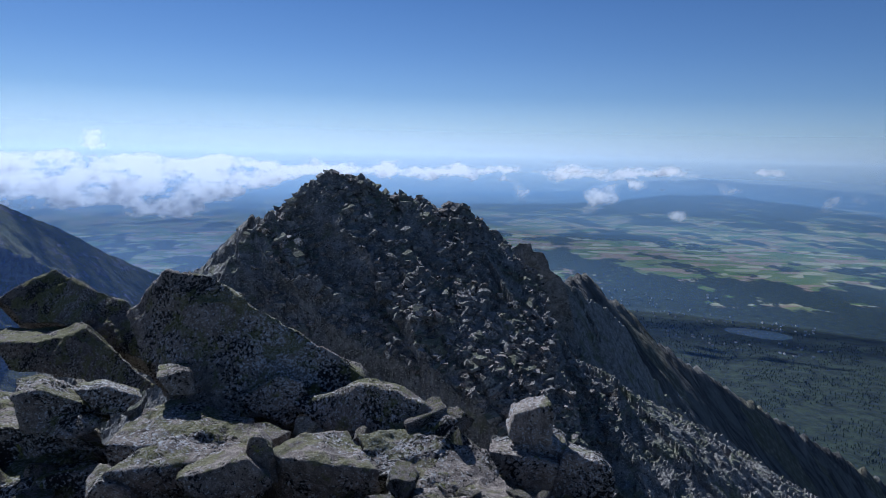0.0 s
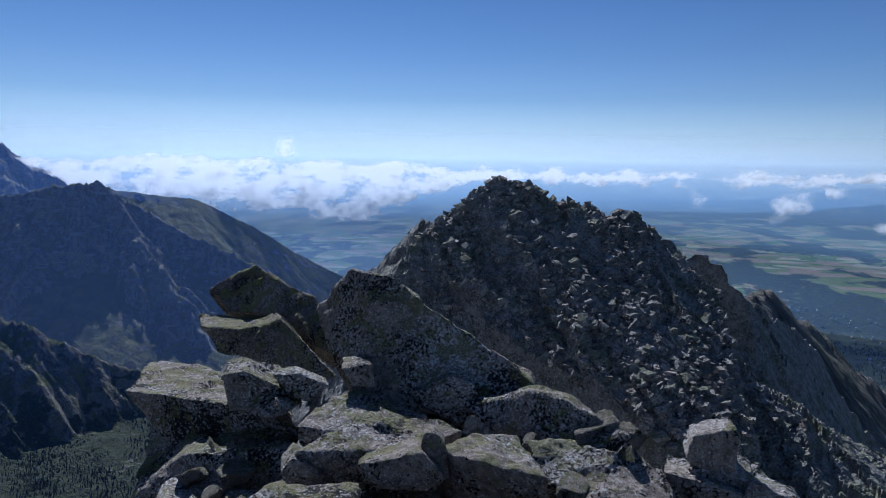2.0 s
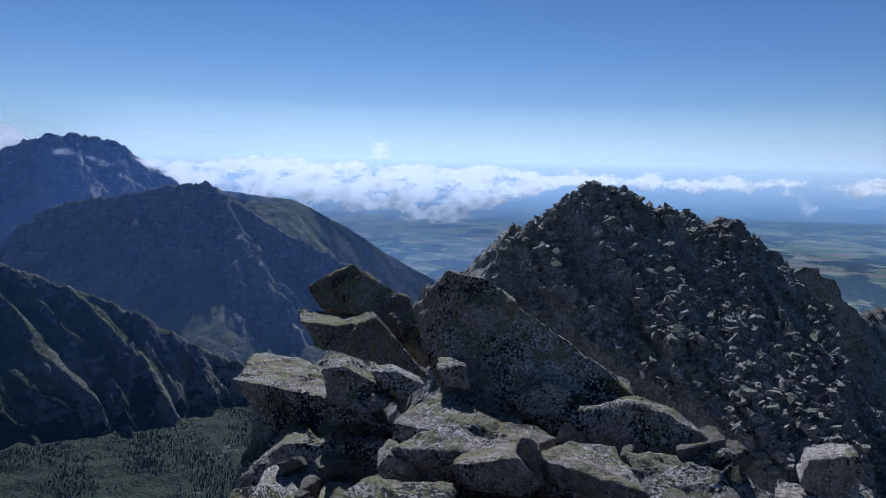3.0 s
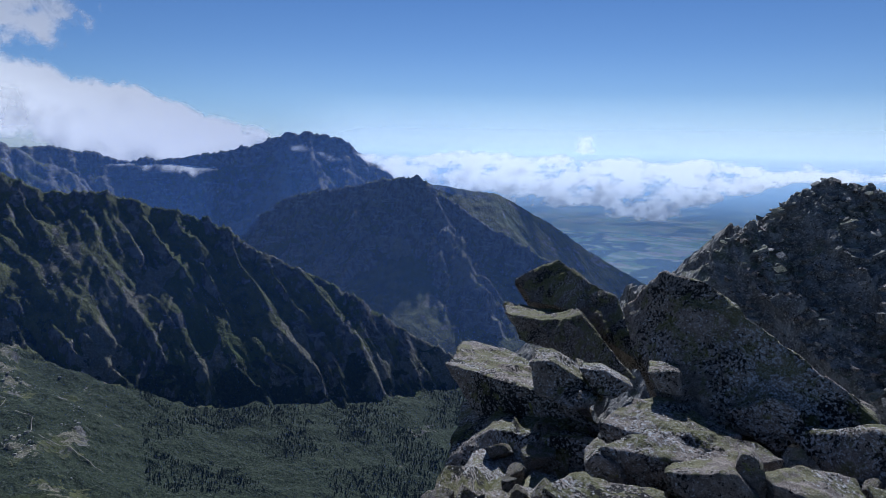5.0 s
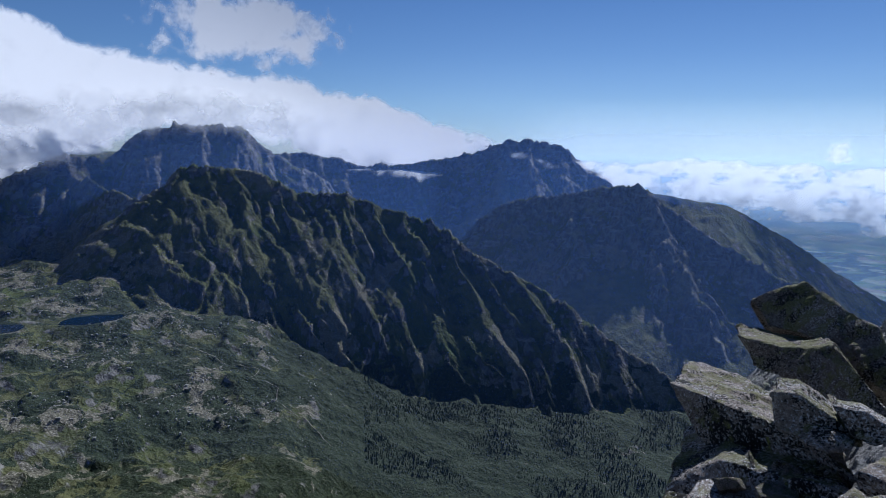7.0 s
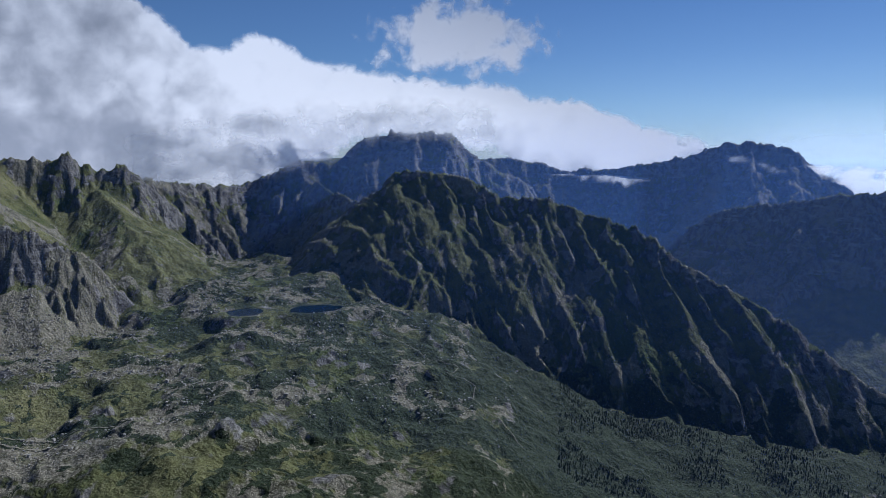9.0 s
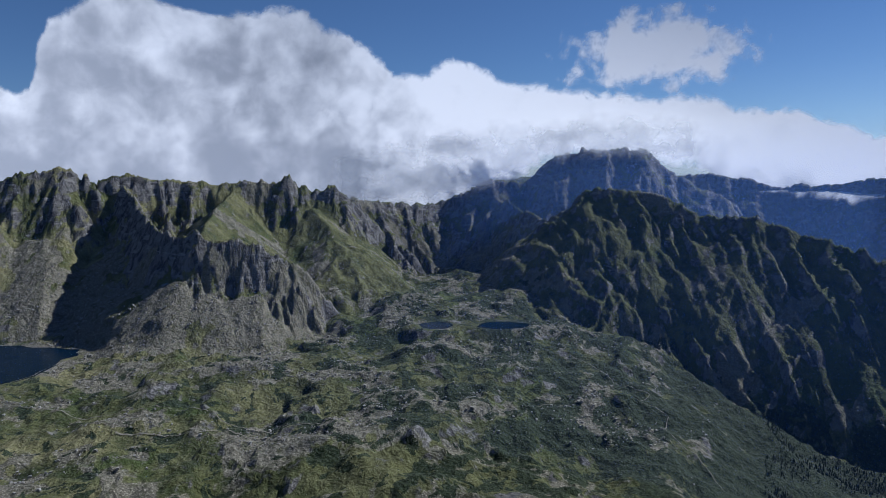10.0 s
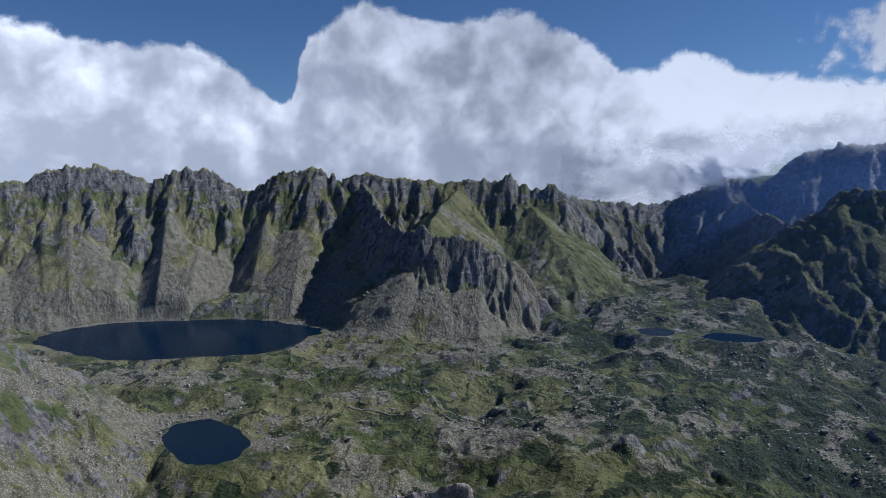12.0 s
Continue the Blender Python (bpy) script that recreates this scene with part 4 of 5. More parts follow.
def weather():
    """Breaks and wears all the boulders: broad dents, stepped breaks, chips and grain."""
    graph = bpy.context.evaluated_depsgraph_get()
    made = [(ob, bpy.data.meshes.new_from_object(ob.evaluated_get(graph)), seed, k) for ob, seed, k in RAW]
    for ob, me, seed, k in made:
        ob.modifiers.clear()
        old, ob.data = ob.data, me
        me.name = ob.name
        bpy.data.meshes.remove(old)
        n = len(me.vertices)
        co, nrm = np.zeros(n * 3), np.zeros(n * 3)
        me.vertices.foreach_get("co", co), me.vertices.foreach_get("normal", nrm)
        co, nrm = co.reshape(-1, 3), nrm.reshape(-1, 3)
        p = co + np.array((seed * 3.7, seed * 1.3, 0))
        bent = p + 0.1 * k * np.stack([noise3(p, 3 / k, s + seed) for s in (1, 2, 3)], 1)
        lean_to = bent @ np.array(Euler((0.5, 0.3, seed)).to_matrix())
        d = 0.02 * k * noise3(p, 1.7 / k, 11 + seed) + 0.013 * k * (noise3(p, 5 / k, 21 + seed) - 0.9 * np.abs(noise3(p, 8 / k, 31 + seed)))
        d += 0.03 * k * cells3(lean_to, 3.4 / k, 41 + seed) + 0.014 * k * cells3(lean_to, 8.5 / k, 43 + seed) + 0.008 * noise3(p, 14, 51 + seed) + 0.006 * noise3(p, 33, 61 + seed)
        me.vertices.foreach_set("co", (co + nrm * d[:, None]).ravel())
        me.polygons.foreach_set("use_smooth", np.ones(len(me.polygons), bool))
        me.update()


RAW = []
ROCKS = [
    # name, push, corners as bearing, elevation, distance, label
    ("pointed_slab", (1.3, -0.55, 0), [(35.0, -11.5, 9.62), (31.2, -9.4, 9.41), (29.5, -10.6, 9.01), (26.1, -12.6, 8.41), (23.5, -18.4, 7.60), (27.0, -16.4, 8.01), (29.4, -14.0, 8.61), (33.7, -13.4, 9.22)],
     "pointed tilted granite slab with olive lichen"),
    ("tilted_slab", (1.1, -0.14, 0.1), [(36.0, -14.4, 8.42), (32.9, -14.8, 8.12), (30.0, -14.5, 7.91), (29.1, -14.0, 7.81), (24.3, -19.4, 6.80), (26.1, -20.0, 6.91), (30.0, -18.1, 7.61), (34.7, -16.9, 8.22)],
     "dark tilted granite slab with a grey top"),
    ("overhanging_boulder", (1.5, -0.2, 0.0), [(42.4, -18.7, 5.53), (39.0, -19.6, 5.33), (34.9, -20.6, 5.02), (30.5, -22.2, 4.81), (27.9, -23.7, 4.71), (28.5, -25.9, 4.81), (33.5, -25.5, 5.02), (38.3, -24.3, 5.23), (39.8, -22.6, 5.43)],
     "large overhanging granite boulder with pale lichen"),
    ("slab_fragment", (0.5, -0.08, 0), [(34.7, -18.5, 4.92), (32.9, -19.5, 4.82), (28.4, -21.4, 4.51), (30.6, -22.4, 4.51), (34.1, -21.3, 4.72)],
     "thin granite fragment resting on a boulder"),
    ("slab_fragment", (0.5, -0.08, 0), [(30.6, -18.5, 5.11), (28.5, -20.0, 4.91), (26.0, -20.3, 4.70), (29.1, -21.2, 4.81)],
     "small flat granite fragment between boulders"),
    ("dark_boulder", (1.5, -0.75, 0.0), [(26.5, -13.0, 5.61), (23.3, -10.1, 5.40), (20.1, -10.5, 5.19), (16.5, -13.3, 4.99), (13.2, -15.4, 4.98), (9.6, -17.6, 4.88), (6.5, -19.8, 4.77), (9.9, -22.1, 4.68), (20.3, -22.7, 4.60), (23.9, -20.3, 4.90), (25.6, -16.5, 5.30)],
     "dark speckled granite boulder with white lichen spots"),
    ("lit_slab", (0.1, -0.45, 0), [(28.7, -23.3, 4.21), (26.5, -21.3, 4.51), (22.4, -20.4, 4.70), (19.5, -21.7, 4.59), (16.5, -22.8, 4.39), (20.4, -23.2, 4.15), (24.1, -24.0, 4.10)],
     "sunlit granite slab with yellow lichen"),
    ("lit_slab", (0.1, -0.5, 0), [(29.4, -25.2, 3.76), (26.2, -23.9, 3.96), (20.5, -23.0, 4.10), (15.7, -22.7, 4.19), (12.9, -23.8, 4.08), (18.4, -25.3, 3.79), (24.2, -25.7, 3.75)],
     "flat granite slab patched with yellow-green lichen"),
    ("upright_stone", (0.3, -0.05, 0), [(17.6, -26.0, 3.64), (17.1, -24.1, 3.64), (15.9, -24.4, 3.64), (15.1, -25.4, 3.64), (14.6, -28.1, 3.64), (16.7, -27.7, 3.64)],
     "small upright granite stone"),
    ("lit_slab", (0.2, -0.6, 0), [(15.6, -25.2, 3.69), (12.2, -24.0, 3.88), (8.4, -23.9, 3.97), (7.8, -25.1, 3.87), (5.5, -27.5, 3.47), (10.1, -26.8, 3.48), (14.6, -25.9, 3.58)],
     "broad flat granite slab with green lichen on top"),
    ("low_stone", (0.35, -0.06, 0), [(23.4, -26.6, 3.50), (20.6, -26.2, 3.50), (17.4, -25.8, 3.49), (15.0, -27.7, 3.49), (16.5, -29.0, 3.49), (21.9, -28.5, 3.50)],
     "low granite stone in shade"),
    ("lit_stone", (0.4, -0.1, 0), [(18.0, -20.9, 4.59), (16.1, -20.3, 4.59), (14.6, -19.2, 4.59), (12.3, -20.2, 4.58), (11.8, -21.6, 4.58), (13.5, -23.7, 4.58), (17.1, -22.1, 4.59)],
     "rounded granite stone with green lichen"),
    ("long_boulder", (0.6, -0.16, 0), [(13.7, -21.5, 4.58), (10.0, -21.3, 4.48), (7.5, -20.4, 4.37), (3.9, -20.8, 4.27), (0.0, -22.9, 4.16), (-2.2, -23.8, 3.96), (-0.9, -25.1, 3.96), (4.9, -24.7, 4.17), (10.4, -24.0, 4.38)],
     "long rounded grey granite boulder"),
    ("small_stone", (0.4, 0.0, 0), [(11.6, -21.2, 4.88), (9.9, -19.1, 4.88), (6.9, -19.9, 4.87), (6.4, -21.0, 4.87)],
     "dark angular stone behind the slabs"),
    ("flat_slab", (0.15, -0.5, 0), [(2.3, -28.9, 3.50), (-0.7, -25.0, 4.00), (-4.5, -25.3, 4.00), (-6.1, -27.9, 3.80), (-8.8, -29.5, 3.50), (1.8, -30.6, 3.40)],
     "flat sunlit granite slab with pale lichen"),
    ("wide_slab", (0.25, -0.5, 0), [(7.7, -24.3, 4.00), (4.0, -24.2, 4.10), (-0.7, -24.6, 4.00), (0.3, -28.2, 3.70), (6.1, -27.7, 3.70)],
     "granite slab lying in shade"),
    ("cairn_top", (0.28, -0.03, 0.05), [(-6.4, -24.4, 4.10), (-7.0, -22.7, 4.10), (-10.3, -21.5, 4.10), (-10.7, -22.9, 4.10), (-10.4, -25.0, 4.10), (-7.3, -25.0, 4.10)],
     "pale granite block on top of a small cairn"),
    ("cairn_stone", (0.35, 0.0, 0.0), [(-6.4, -25.2, 4.10), (-10.5, -24.8, 4.10), (-12.0, -25.3, 4.10), (-11.6, -26.6, 4.10), (-8.1, -26.6, 4.10)],
     "flat granite stone in a small cairn"),
    ("cairn_base", (0.45, -0.08, 0), [(-4.5, -25.7, 4.00), (-6.5, -25.8, 4.00), (-11.3, -26.3, 4.00), (-10.6, -28.8, 4.00), (-6.9, -28.4, 4.00), (-5.0, -27.3, 4.00)],
     "mossy granite stone at the foot of a cairn"),
    ("cairn_side", (0.4, -0.1, 0), [(-11.8, -25.3, 4.00), (-15.1, -25.8, 4.00), (-16.3, -26.9, 4.00), (-16.1, -29.1, 4.00), (-10.0, -30.0, 4.00), (-10.8, -27.3, 4.00)],
     "pale granite stone beside a cairn"),
    ("under_rock", (1.2, -0.1, 0), [(42.3, -27.1, 4.83), (41.7, -25.8, 4.93), (37.9, -24.2, 4.73), (28.6, -24.7, 4.41), (24.6, -29.0, 4.20), (30.9, -33.1, 4.21), (42.0, -31.6, 4.53)],
     "dark granite rock below an overhang"),
    ("front_slab", (0.3, -0.35, 0), [(34.7, -28.6, 3.22), (31.0, -27.1, 3.51), (26.9, -27.8, 3.51), (23.0, -27.8, 3.45), (22.9, -30.1, 3.10), (31.3, -30.7, 3.11)],
     "rough grey granite slab underfoot"),
    ("small_stone", (0.25, 0, 0), [(30.3, -26.8, 3.71), (29.0, -25.7, 3.71), (26.8, -26.7, 3.71), (26.3, -28.1, 3.71), (29.4, -28.3, 3.71)],
     "small angular granite stone"),
    ("left_stone", (0.4, 0.0, 0), [(34.6, -18.5, 4.70), (32.8, -18.4, 4.70), (28.6, -20.5, 4.70), (27.8, -21.5, 4.70), (32.2, -22.0, 4.70), (34.1, -21.4, 4.70)],
     "flat pale granite stone with lichen"),
    ("left_stone", (0.35, -0.06, 0), [(30.5, -18.8, 4.60), (28.1, -18.9, 4.60), (25.4, -20.1, 4.60), (27.4, -21.3, 4.60), (29.0, -20.9, 4.60)],
     "flat granite stone between larger rocks"),
    ("small_stone", (0.3, 0, 0), [(24.5, -18.7, 4.60), (22.7, -18.4, 4.60), (21.7, -18.4, 4.60), (21.4, -20.4, 4.60), (23.4, -20.3, 4.60)],
     "small pale stone wedged between boulders"),
    ("summit_rock", (0.5, -0.42, 0), [(121.2, -26.7, 2.86), (116.1, -26.0, 2.86), (112.4, -25.4, 2.85), (111.2, -25.9, 2.85), (111.2, -27.5, 2.85), (120.2, -27.9, 2.86)],
     "pale granite rock at the cliff edge"),
]
cairn = tagged(new("cairn"), "small cairn of four pale granite stones", "cairn")
for k, (name, push, corners, label) in enumerate(ROCKS):
    ob = rock("stone" if name.startswith("cairn") else name, corners, push, label, seed=k + 1)
    if name.startswith("cairn"):
        del ob["category"]
        ob.parent = cairn
        ob.data.materials[0] = PALE
    elif name in ("pointed_slab", "tilted_slab"):
        ob.data.materials[0] = OLIVE
    elif name in ("summit_rock", "flat_slab"):
        ob.data.materials[0] = PALE

tower = rock("rock_tower", [(-6.6, -16, 62), (-5.95, -11.5, 62), (-6.05, -8.3, 62), (-6.7, -7.75, 62), (-7.7, -7.95, 62), (-8.0, -8.5, 62), (-8.9, -8.55, 62), (-9.35, -9.2, 62), (-9.5, -10.1, 62), (-10.6, -10.7, 62), (-11.3, -12.4, 62), (-12.4, -16.5, 62), (-9.5, -19, 61)], (4.5, -1.2, 0), "dark upright rock tower on the ridge", cell=0.14, seed=77, worn=0.02, chips=7.0)
tower.data.materials[0] = CRAG
weather()


# loose stones on the crag
def stone_mesh(seed, name="stone", cuts=0):
    """A broken block: a skewed slab with some corners knocked off."""
    rnd = random.Random(seed)
    bm = bmesh.new()
    bmesh.ops.create_cube(bm, size=1.5)
    for v in bm.verts:
        v.co *= rnd.uniform(0.75, 1.1)
        v.co += Vector((rnd.uniform(-0.22, 0.22), rnd.uniform(-0.22, 0.22), rnd.uniform(-0.2, 0.2)))
    for _ in range(3):
        way = Vector((rnd.gauss(0, 1), rnd.gauss(0, 1), rnd.gauss(0, 1))).normalized()
        cut = bmesh.ops.bisect_plane(bm, geom=bm.verts[:] + bm.edges[:] + bm.faces[:], plane_co=way * rnd.uniform(0.55, 0.8), plane_no=way, clear_outer=True)
        rim = [e for e in cut["geom_cut"] if isinstance(e, bmesh.types.BMEdge)]
        if rim:
            bmesh.ops.edgeloop_fill(bm, edges=rim)
    if cuts:
        bmesh.ops.bevel(bm, geom=bm.edges[:], offset=0.06, segments=1, affect="EDGES", clamp_overlap=True)
    bmesh.ops.triangulate(bm, faces=bm.faces[:])
    bmesh.ops.recalc_face_normals(bm, faces=bm.faces)
    bmesh.ops.scale(bm, vec=(1.0, rnd.uniform(0.55, 0.9), rnd.uniform(0.3, 0.6)), verts=bm.verts)
    me = bpy.data.meshes.new(name)
    bm.to_mesh(me)
    bm.free()
    me.materials.append(SCREE)
    return me


SCREE = rock_material("scree_granite", 0.6, 0.15, 1.5)
STONES = [stone_mesh(900 + k) for k in range(8)]
rnd = random.Random(41)


def stone_spots(count, even, a0=-16, a1=18, r0=24, r1=51):
    """Places on the crag; loose stones lie thick in the gullies of its sunny side, blocks anywhere."""
    g = np.random.default_rng(count)
    a, r = g.uniform(a0, a1, count * 8), g.uniform(r0, r1, count * 8)
    x, y = -np.sin(np.radians(a)) * r, np.cos(np.radians(a)) * r
    w = (even + 0.8 * vnoise((x * 0.6 + y * 0.35) / 3.0, (y - x) / 9.0, 611)) * (smoothstep(18, 8, a) * 0.75 + 0.25)
    keep = g.random(count * 8) < w
    return list(zip(x[keep][:count], y[keep][:count]))


def strewn(name, count, sizes, even, meshes, mats, keep, lie, label, where=()):
    """Stones over the crag: every keep-th is a piece of its own, the rest one mesh."""
    spots = stone_spots(count, even, *where)
    heights = crag_height(np.array([p[0] for p in spots]), np.array([p[1] for p in spots]))
    verts, faces = [], []
    for k, ((x, y), z) in enumerate(zip(spots, heights)):
        size = sizes[0] + sizes[1] * rnd.random() ** 3
        m = Matrix.Translation((x, y, z + size * (0.15 if size < 0.55 else -0.15))) @ Euler((rnd.gauss(lie[0], 0.35), rnd.gauss(lie[1], 0.35), rnd.uniform(0, 6.3) if lie[0] == 0 else rnd.gauss(0.6, 0.4))).to_matrix().to_4x4() @ Matrix.Scale(size, 4)
        me = meshes[k % len(meshes)]
        if k % keep == 0:
            ob = new(name, me)
            ob.parent, ob.matrix_world = crag, m
        else:
            base = len(verts)
            verts += [m @ v.co for v in me.vertices]
            faces += [[base + i for i in f.vertices] for f in me.polygons]
    if not verts:
        return
    me = bpy.data.meshes.new(name + "s")
    me.from_pydata(verts, [], faces)
    me.materials.append(mats)
    ob = tagged(new(name + "s", me), label, kind="stuff")
    ob.parent = crag


strewn("stone", 7500, (0.09, 0.3), 0.45, STONES, SCREE, 24, (0, 0), "loose pale stones lying over the crag")
BLOCKS = [stone_mesh(970 + k, "block") for k in range(10)]
for me in BLOCKS:
    me.materials[0] = CRAG
strewn("block", 3400, (0.2, 0.5), 0.8, BLOCKS, CRAG, 14, (0.2, -0.2), "weathered granite blocks of the crag")
SLABS = [stone_mesh(990 + k, "slab", 1) for k in range(6)]
for me in SLABS:
    me.materials[0] = CRAG
strewn("slab", 70, (0.55, 0.7), 1.0, SLABS, CRAG, 1, (0.85, -0.75), "", (10, 18, 32, 40))

# rubble between the summit rocks
RUBBLE = []
for k in range(6):
    me = stone_mesh(950 + k, "rubble_stone", 1)
    bm = bmesh.new()
    bm.from_mesh(me)
    bmesh.ops.subdivide_edges(bm, edges=bm.edges[:], cuts=2, use_grid_fill=True)
    bmesh.ops.triangulate(bm, faces=bm.faces[:])
    bm.normal_update()
    for v in bm.verts:
        v.co += v.normal * 0.07 * noise.fractal(v.co * 2.2 + Vector((k, 0, 0)), 0.9, 2.0, 4)
    bm.to_mesh(me)
    bm.free()
    me.materials[0] = GRANITE
    me.polygons.foreach_set("use_smooth", np.ones(len(me.polygons), bool))
    RUBBLE.append(me)
rr = random.Random(8)
for k in range(130):
    a, r = rr.uniform(-14, 44), rr.uniform(3.1, 5.6)
    p = bearing(a, 0, r)
    j, i = int((a + 180) / 0.75), int(np.searchsorted(nr[:, 0], r))
    size = 0.05 + 0.17 * rr.random() ** 2
    ob = tagged(new("rubble_stone", RUBBLE[k % 6]), "small angular granite stone lodged between boulders", "stone", "rubble between the summit boulders")
    ob.matrix_world = Matrix.Translation((p.x, p.y, NZ[i, j] + size * 0.35)) @ Euler((rr.gauss(0, 0.4), rr.gauss(0, 0.4), rr.uniform(0, 6.3))).to_matrix().to_4x4() @ Matrix.Scale(size, 4)


# ---------------------------------------------------------------- woods, village and paths on the far ground
def ground_at(az, r):
    """Height of the sheet there."""
    i = np.clip(np.searchsorted(r_line, r), 0, len(r_line) - 1)
    j = np.clip(np.searchsorted(az_line, az), 0, len(az_line) - 1)
    return TZ[i, j], OWN[i, j]


def conifers(name, az0, az1, r0, r1, count, size, seed, thin, label):
    """Spruces: three skirts on a stem, each a little different."""
    g = np.random.default_rng(seed)
    az, r = g.uniform(az0, az1, count), np.sqrt(g.uniform(r0 * r0, r1 * r1, count))
    z, own = ground_at(az, r)
    x, y = -np.sin(np.radians(az)) * r, np.cos(np.radians(az)) * r
    keep = (fbm(x / 170, y / 170, 4, seed) + g.uniform(-0.25, 0.25, count) > thin) & (own == -1)
    for lake in LAKES:
        keep &= lake_shape(x, y, *lake[1:5], LAKES.index(lake), lake[6]) > 1.15
    x, y, z = x[keep], y[keep], z[keep]
    h = size * g.uniform(0.6, 1.25, len(x))
    verts, faces = [], []
    for px, py, pz, ph in zip(x, y, z, h):
        turn, fat = g.uniform(0, 6.28), g.uniform(0.17, 0.25)
        for low, top, wide in ((0.05, 0.6, 1.0), (0.4, 1.0, 0.62)):
            base = len(verts)
            for i in range(5):
                t = turn + i * 1.2566
                rad = ph * fat * wide * (1 + 0.25 * math.sin(3.1 * i + turn))
                verts.append((px + rad * math.cos(t), py + rad * math.sin(t), pz + ph * low))
            verts.append((px, py, pz + ph * top))
            faces += [(base + i, base + (i + 1) % 5, base + 5) for i in range(5)]
    me = bpy.data.meshes.new(name)
    me.from_pydata(verts, [], faces)
    me.materials.append(NEEDLES)
    return tagged(new(name, me), label, "forest", kind="stuff")


NEEDLES, nn, nl, nb = shader("spruce_needles", 0.95)
ng = Graph(nn, nl)
nl.new(ng.mix(ng.step(ng.noise(0.05, 3), 0.35, 0.65), (0.012, 0.022, 0.012), (0.03, 0.045, 0.022)), nb.inputs["Base Color"])
conifers("forest", 36, 66, 1250, 2100, 15000, 7, 5, 0.0, "dark spruce forest on the valley floor")
conifers("forest", -46, -16, 1180, 3300, 15000, 8, 6, -0.1, "dark spruce forest round the lake")

WALL, wn_, wl_, wb_ = shader("white_render", 0.8)
wg = Graph(wn_, wl_)
wl_.new(wg.mix(wg.noise(0.2, 3), (0.7, 0.68, 0.64), (0.8, 0.79, 0.76)), wb_.inputs["Base Color"])
ROOF, rn_, rl_, rb_ = shader("grey_roof", 0.7)
rg = Graph(rn_, rl_)
rl_.new(rg.mix(rg.noise(0.3, 3), (0.16, 0.15, 0.15), (0.3, 0.27, 0.25)), rb_.inputs["Base Color"])


def house():
    body = bmesh.new()
    bmesh.ops.create_cube(body, size=1.0, matrix=Matrix.Translation((0, 0, 0.3)) @ Matrix.Diagonal((1.6, 0.9, 0.9, 1)))
    top = bmesh.new()
    ring = [top.verts.new(p) for p in ((-0.88, -0.52, 0.74), (0.88, -0.52, 0.74), (0.88, 0.52, 0.74), (-0.88, 0.52, 0.74), (-0.8, 0, 1.15), (0.8, 0, 1.15))]
    for f in ((0, 1, 5, 4), (2, 3, 4, 5), (1, 2, 5), (3, 0, 4), (3, 2, 1, 0)):
        top.faces.new([ring[i] for i in f])
    root = tagged(new("house"), "white-walled village house with a grey roof", "house", "houses round the lake")
    mesh_part("wall", body, WALL, root)
    mesh_part("roof", top, ROOF, root)
    return root


first = house()
hr = np.random.default_rng(12)
places = []
for a0, a1, r0, r1, n in ((-32, -19, 2880, 3080, 34), (-31, -17, 3290, 3460, 46), (-24, -14, 3480, 3620, 26)):
    for _ in range(n):
        places.append((hr.uniform(a0, a1), hr.uniform(r0, r1), hr.uniform(3.5, 7)))
for k, (a, r, size) in enumerate(places):
    z, _ = ground_at(np.array([a]), np.array([r]))
    p = bearing(a, 0, r)
    m = Matrix.Translation((p.x, p.y, z[0])) @ Euler((0, 0, hr.uniform(0, 3.14))).to_matrix().to_4x4()
    ob = first if k == 0 else copy_thing(first, m)
    ob.matrix_world = m
    ob.scale = (size, size, size * hr.uniform(0.8, 1.3))

def boulder_field(count, az0, az1, r0, r1, seed):
    """Fallen blocks on the scree and the valley floor, thick where the ground is stony."""
    g = np.random.default_rng(seed)
    az, r = g.uniform(az0, az1, count * 6), np.sqrt(g.uniform(r0 * r0, r1 * r1, count * 6))
    i, j = np.clip(np.searchsorted(r_line, r), 0, len(r_line) - 1), np.clip(np.searchsorted(az_line, az), 0, len(az_line) - 1)
    keep = (scree[i, j] + g.normal(0, 0.12, len(az)) > 0.52) & (STEEP[i, j] < 0.95)
    x, y = -np.sin(np.radians(az)) * r, np.cos(np.radians(az)) * r
    for lake in LAKES:
        keep &= lake_shape(x, y, *lake[1:5], LAKES.index(lake), lake[6]) > 1.04
    keep = np.flatnonzero(keep)[:count]
    verts, faces, base = [], [], 0
    for k, me in enumerate(STONES):
        mine = keep[k::len(STONES)]
        shape, tris = np.array([v.co for v in me.vertices]), np.array([tuple(f.vertices) for f in me.polygons])
        size, turn = 1.1 + 3.4 * g.random(len(mine)) ** 3, g.uniform(0, 6.28, len(mine))
        c, s = np.cos(turn), np.sin(turn)
        px, py = shape[:, 0] * c[:, None] - shape[:, 1] * s[:, None], shape[:, 0] * s[:, None] + shape[:, 1] * c[:, None]
        pz = shape[:, 2] * 1.5 + 0 * px
        at = np.stack([x[mine], y[mine], TZ[i[mine], j[mine]] + 0.4 * size], 1)
        verts.append((np.stack([px, py, pz], -1) * size[:, None, None] + at[:, None]).reshape(-1, 3))
        faces.append((tris[None] + (base + len(shape) * np.arange(len(mine)))[:, None, None]).reshape(-1, 3))
        base += len(shape) * len(mine)
    me = bpy.data.meshes.new("boulder_field")
    me.from_pydata(np.concatenate(verts).tolist(), [], np.concatenate(faces).tolist())
    me.materials.append(BOULDER)
    return tagged(new("boulder_field", me), "grey fallen boulders strewn over the scree", "boulders", kind="stuff")


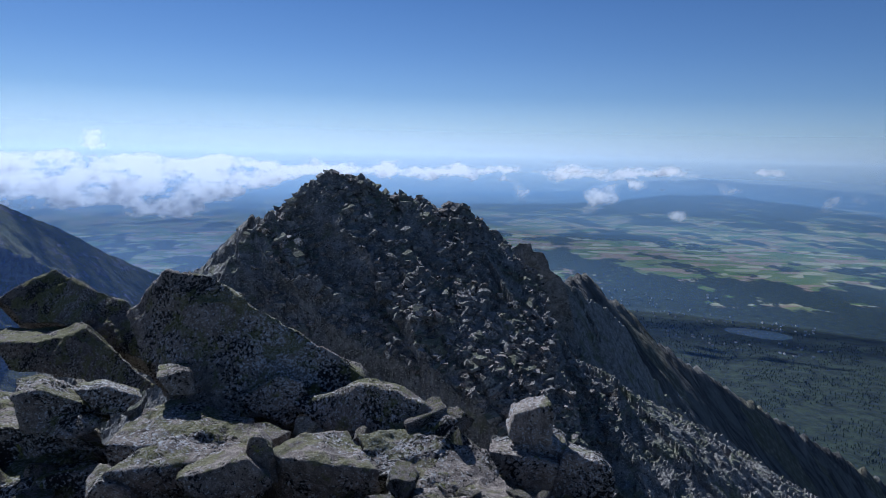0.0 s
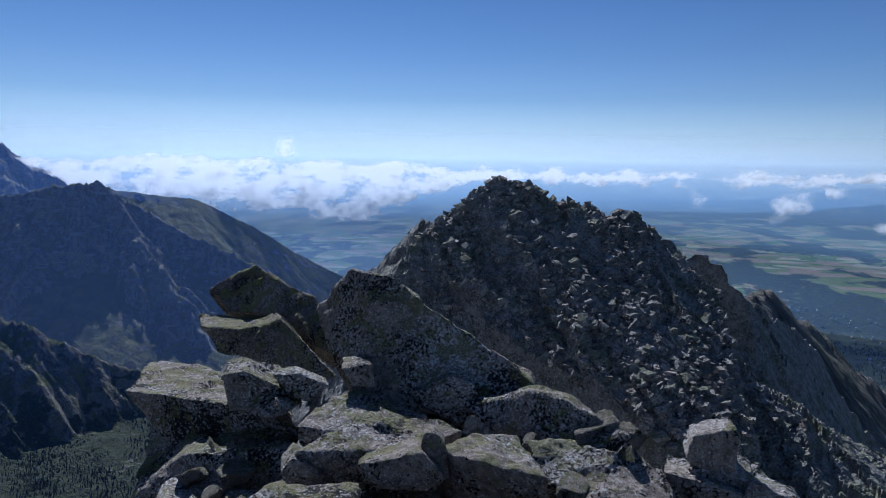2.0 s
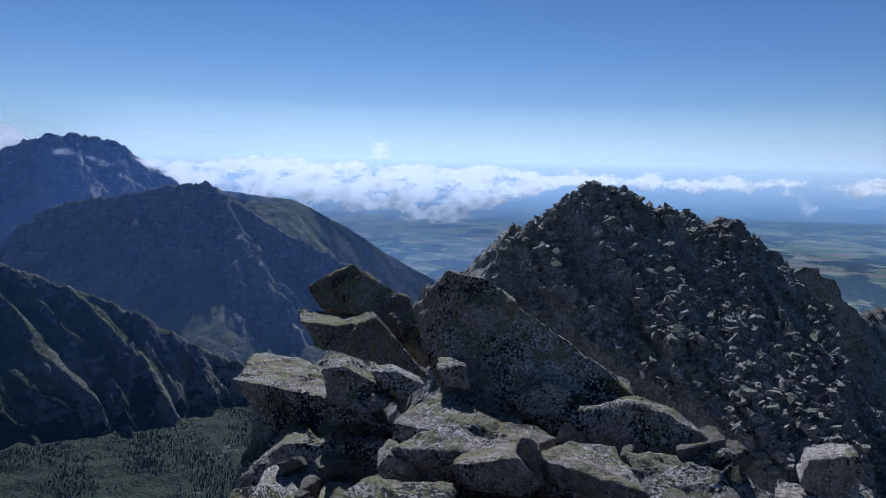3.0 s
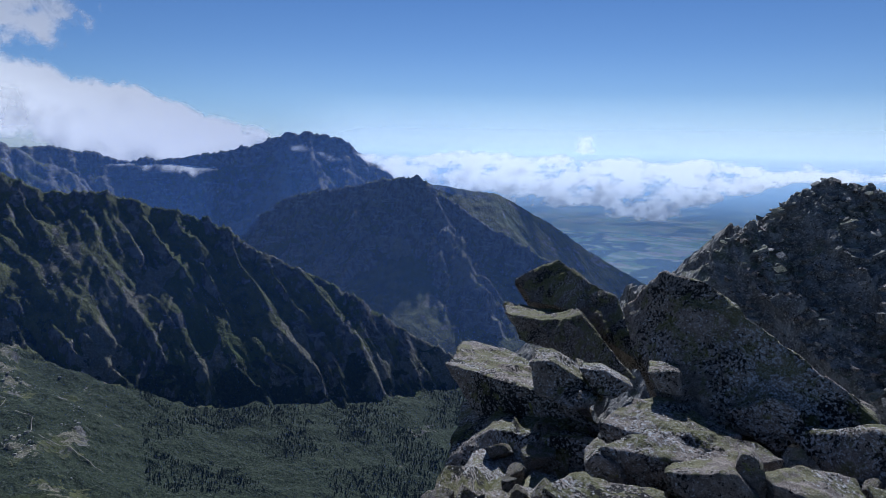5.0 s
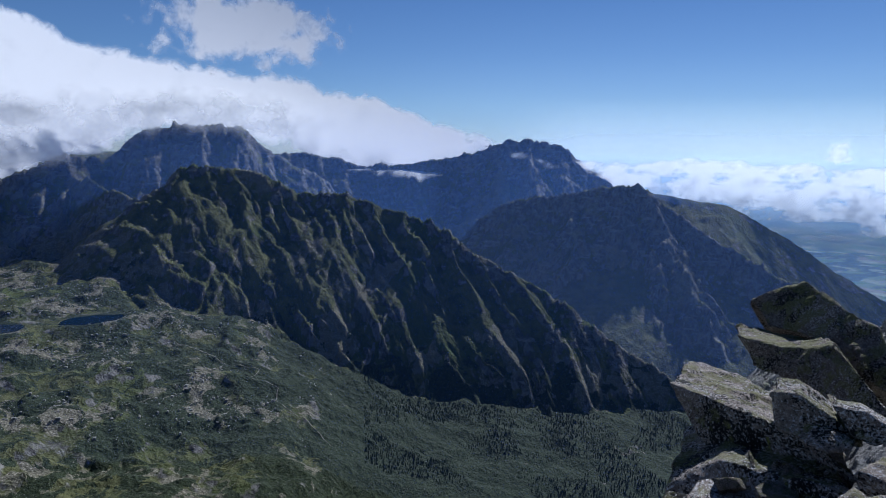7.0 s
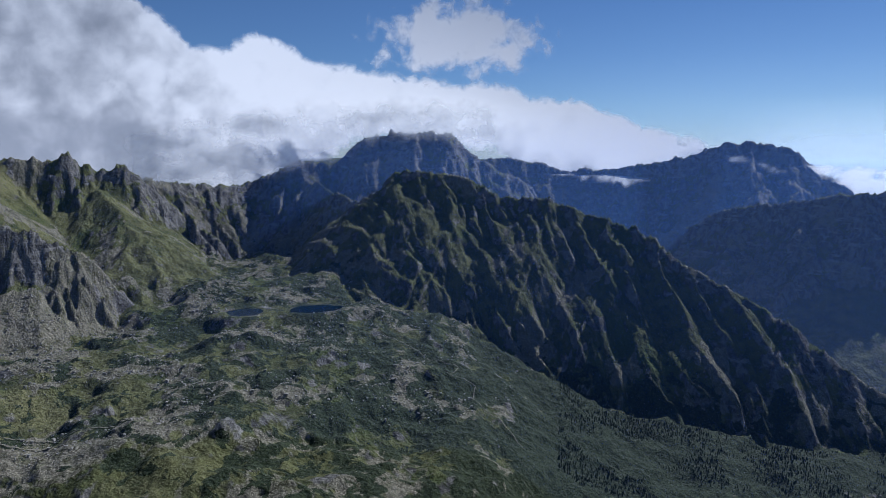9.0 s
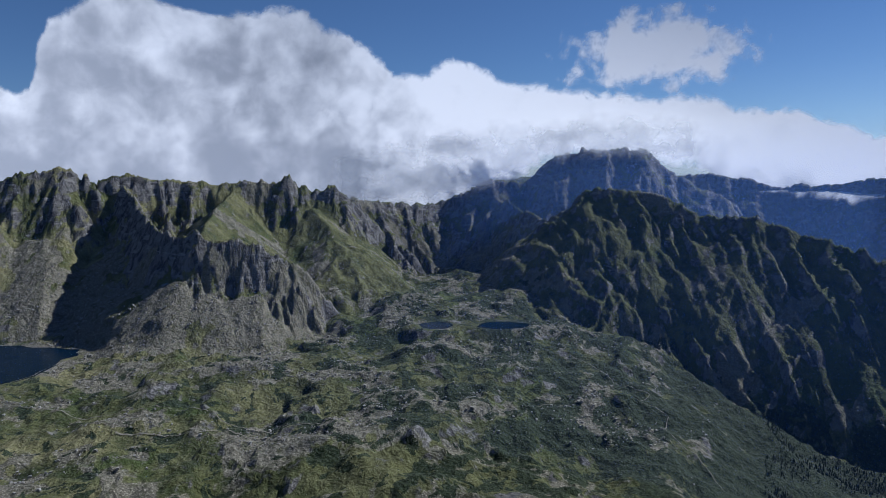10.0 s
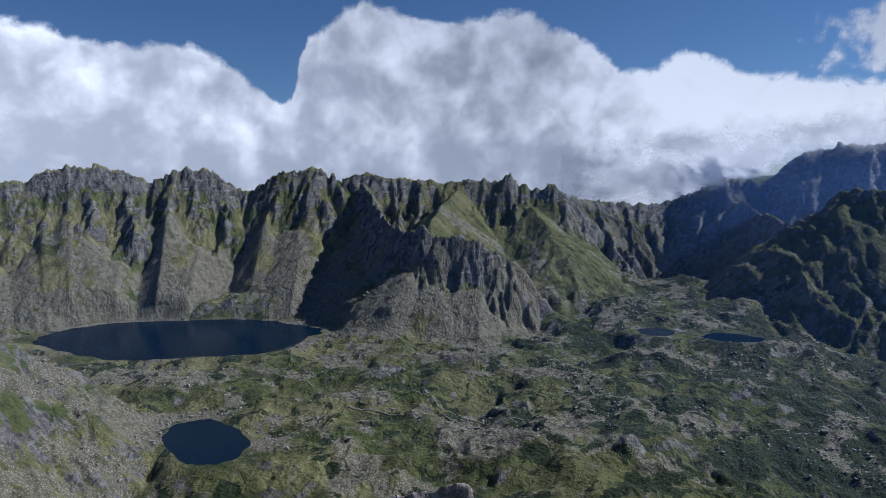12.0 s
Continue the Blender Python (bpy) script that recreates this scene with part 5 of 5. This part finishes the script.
BOULDER, bn, bl, bb = shader("fallen_granite", 0.9)
bg = Graph(bn, bl)
bl.new(bg.mix(bg.step(bg.noise(0.4, 5, 0.7), 0.35, 0.65), (0.14, 0.135, 0.12), (0.36, 0.345, 0.3)), bb.inputs["Base Color"])
boulder_field(7000, 70, 150, 1230, 2450, 17)

TRACK, tn, tl, tb = shader("trodden_gravel", 0.95)
tg = Graph(tn, tl)
tl.new(tg.mix(tg.noise(0.3, 4), (0.15, 0.14, 0.11), (0.24, 0.22, 0.17)), tb.inputs["Base Color"])


def footpath(points, width, label, seed=0):
    """A worn path laid over the ground through those bearings and distances."""
    p = np.array(points, float)
    t = np.linspace(0, len(p) - 1, 24 * (len(p) - 1))
    az = np.interp(t, range(len(p)), p[:, 0]) + 0.35 * vnoise(t * 1.3, t * 0 + seed, 3)
    r = np.interp(t, range(len(p)), p[:, 1]) + 16 * vnoise(t * 1.1, t * 0 + seed, 4)
    x, y = -np.sin(np.radians(az)) * r, np.cos(np.radians(az)) * r
    dx, dy = np.gradient(x), np.gradient(y)
    ln = np.hypot(dx, dy)
    verts, faces = [], []
    for side in (-1, 1):
        sx, sy = x - side * dy / ln * width / 2, y + side * dx / ln * width / 2
        z, _ = ground_at(np.degrees(np.arctan2(-sx, sy)), np.hypot(sx, sy))
        verts += list(zip(sx, sy, z + 1.6))
    n = len(x)
    me = bpy.data.meshes.new("footpath")
    me.from_pydata(verts, [], [(i, i + 1, n + i + 1, n + i) for i in range(n - 1)])
    me.materials.append(TRACK)
    tagged(new("footpath", me), label, "path", kind="structure")


footpath([(128, 1640), (124, 1560), (119, 1500), (114, 1420), (110, 1330), (104, 1300)], 2.2, "worn gravel path over the grassy moraine", 1)
footpath([(121, 1380), (117, 1345), (113, 1335), (109, 1300)], 3, "pale gravel track on the valley floor", 2)
footpath([(82, 1720), (78, 1600), (75, 1560), (76.5, 1500), (73.5, 1480), (74, 1400), (71, 1350), (69, 1290)], 1.8, "zigzag footpath up the bench", 3)
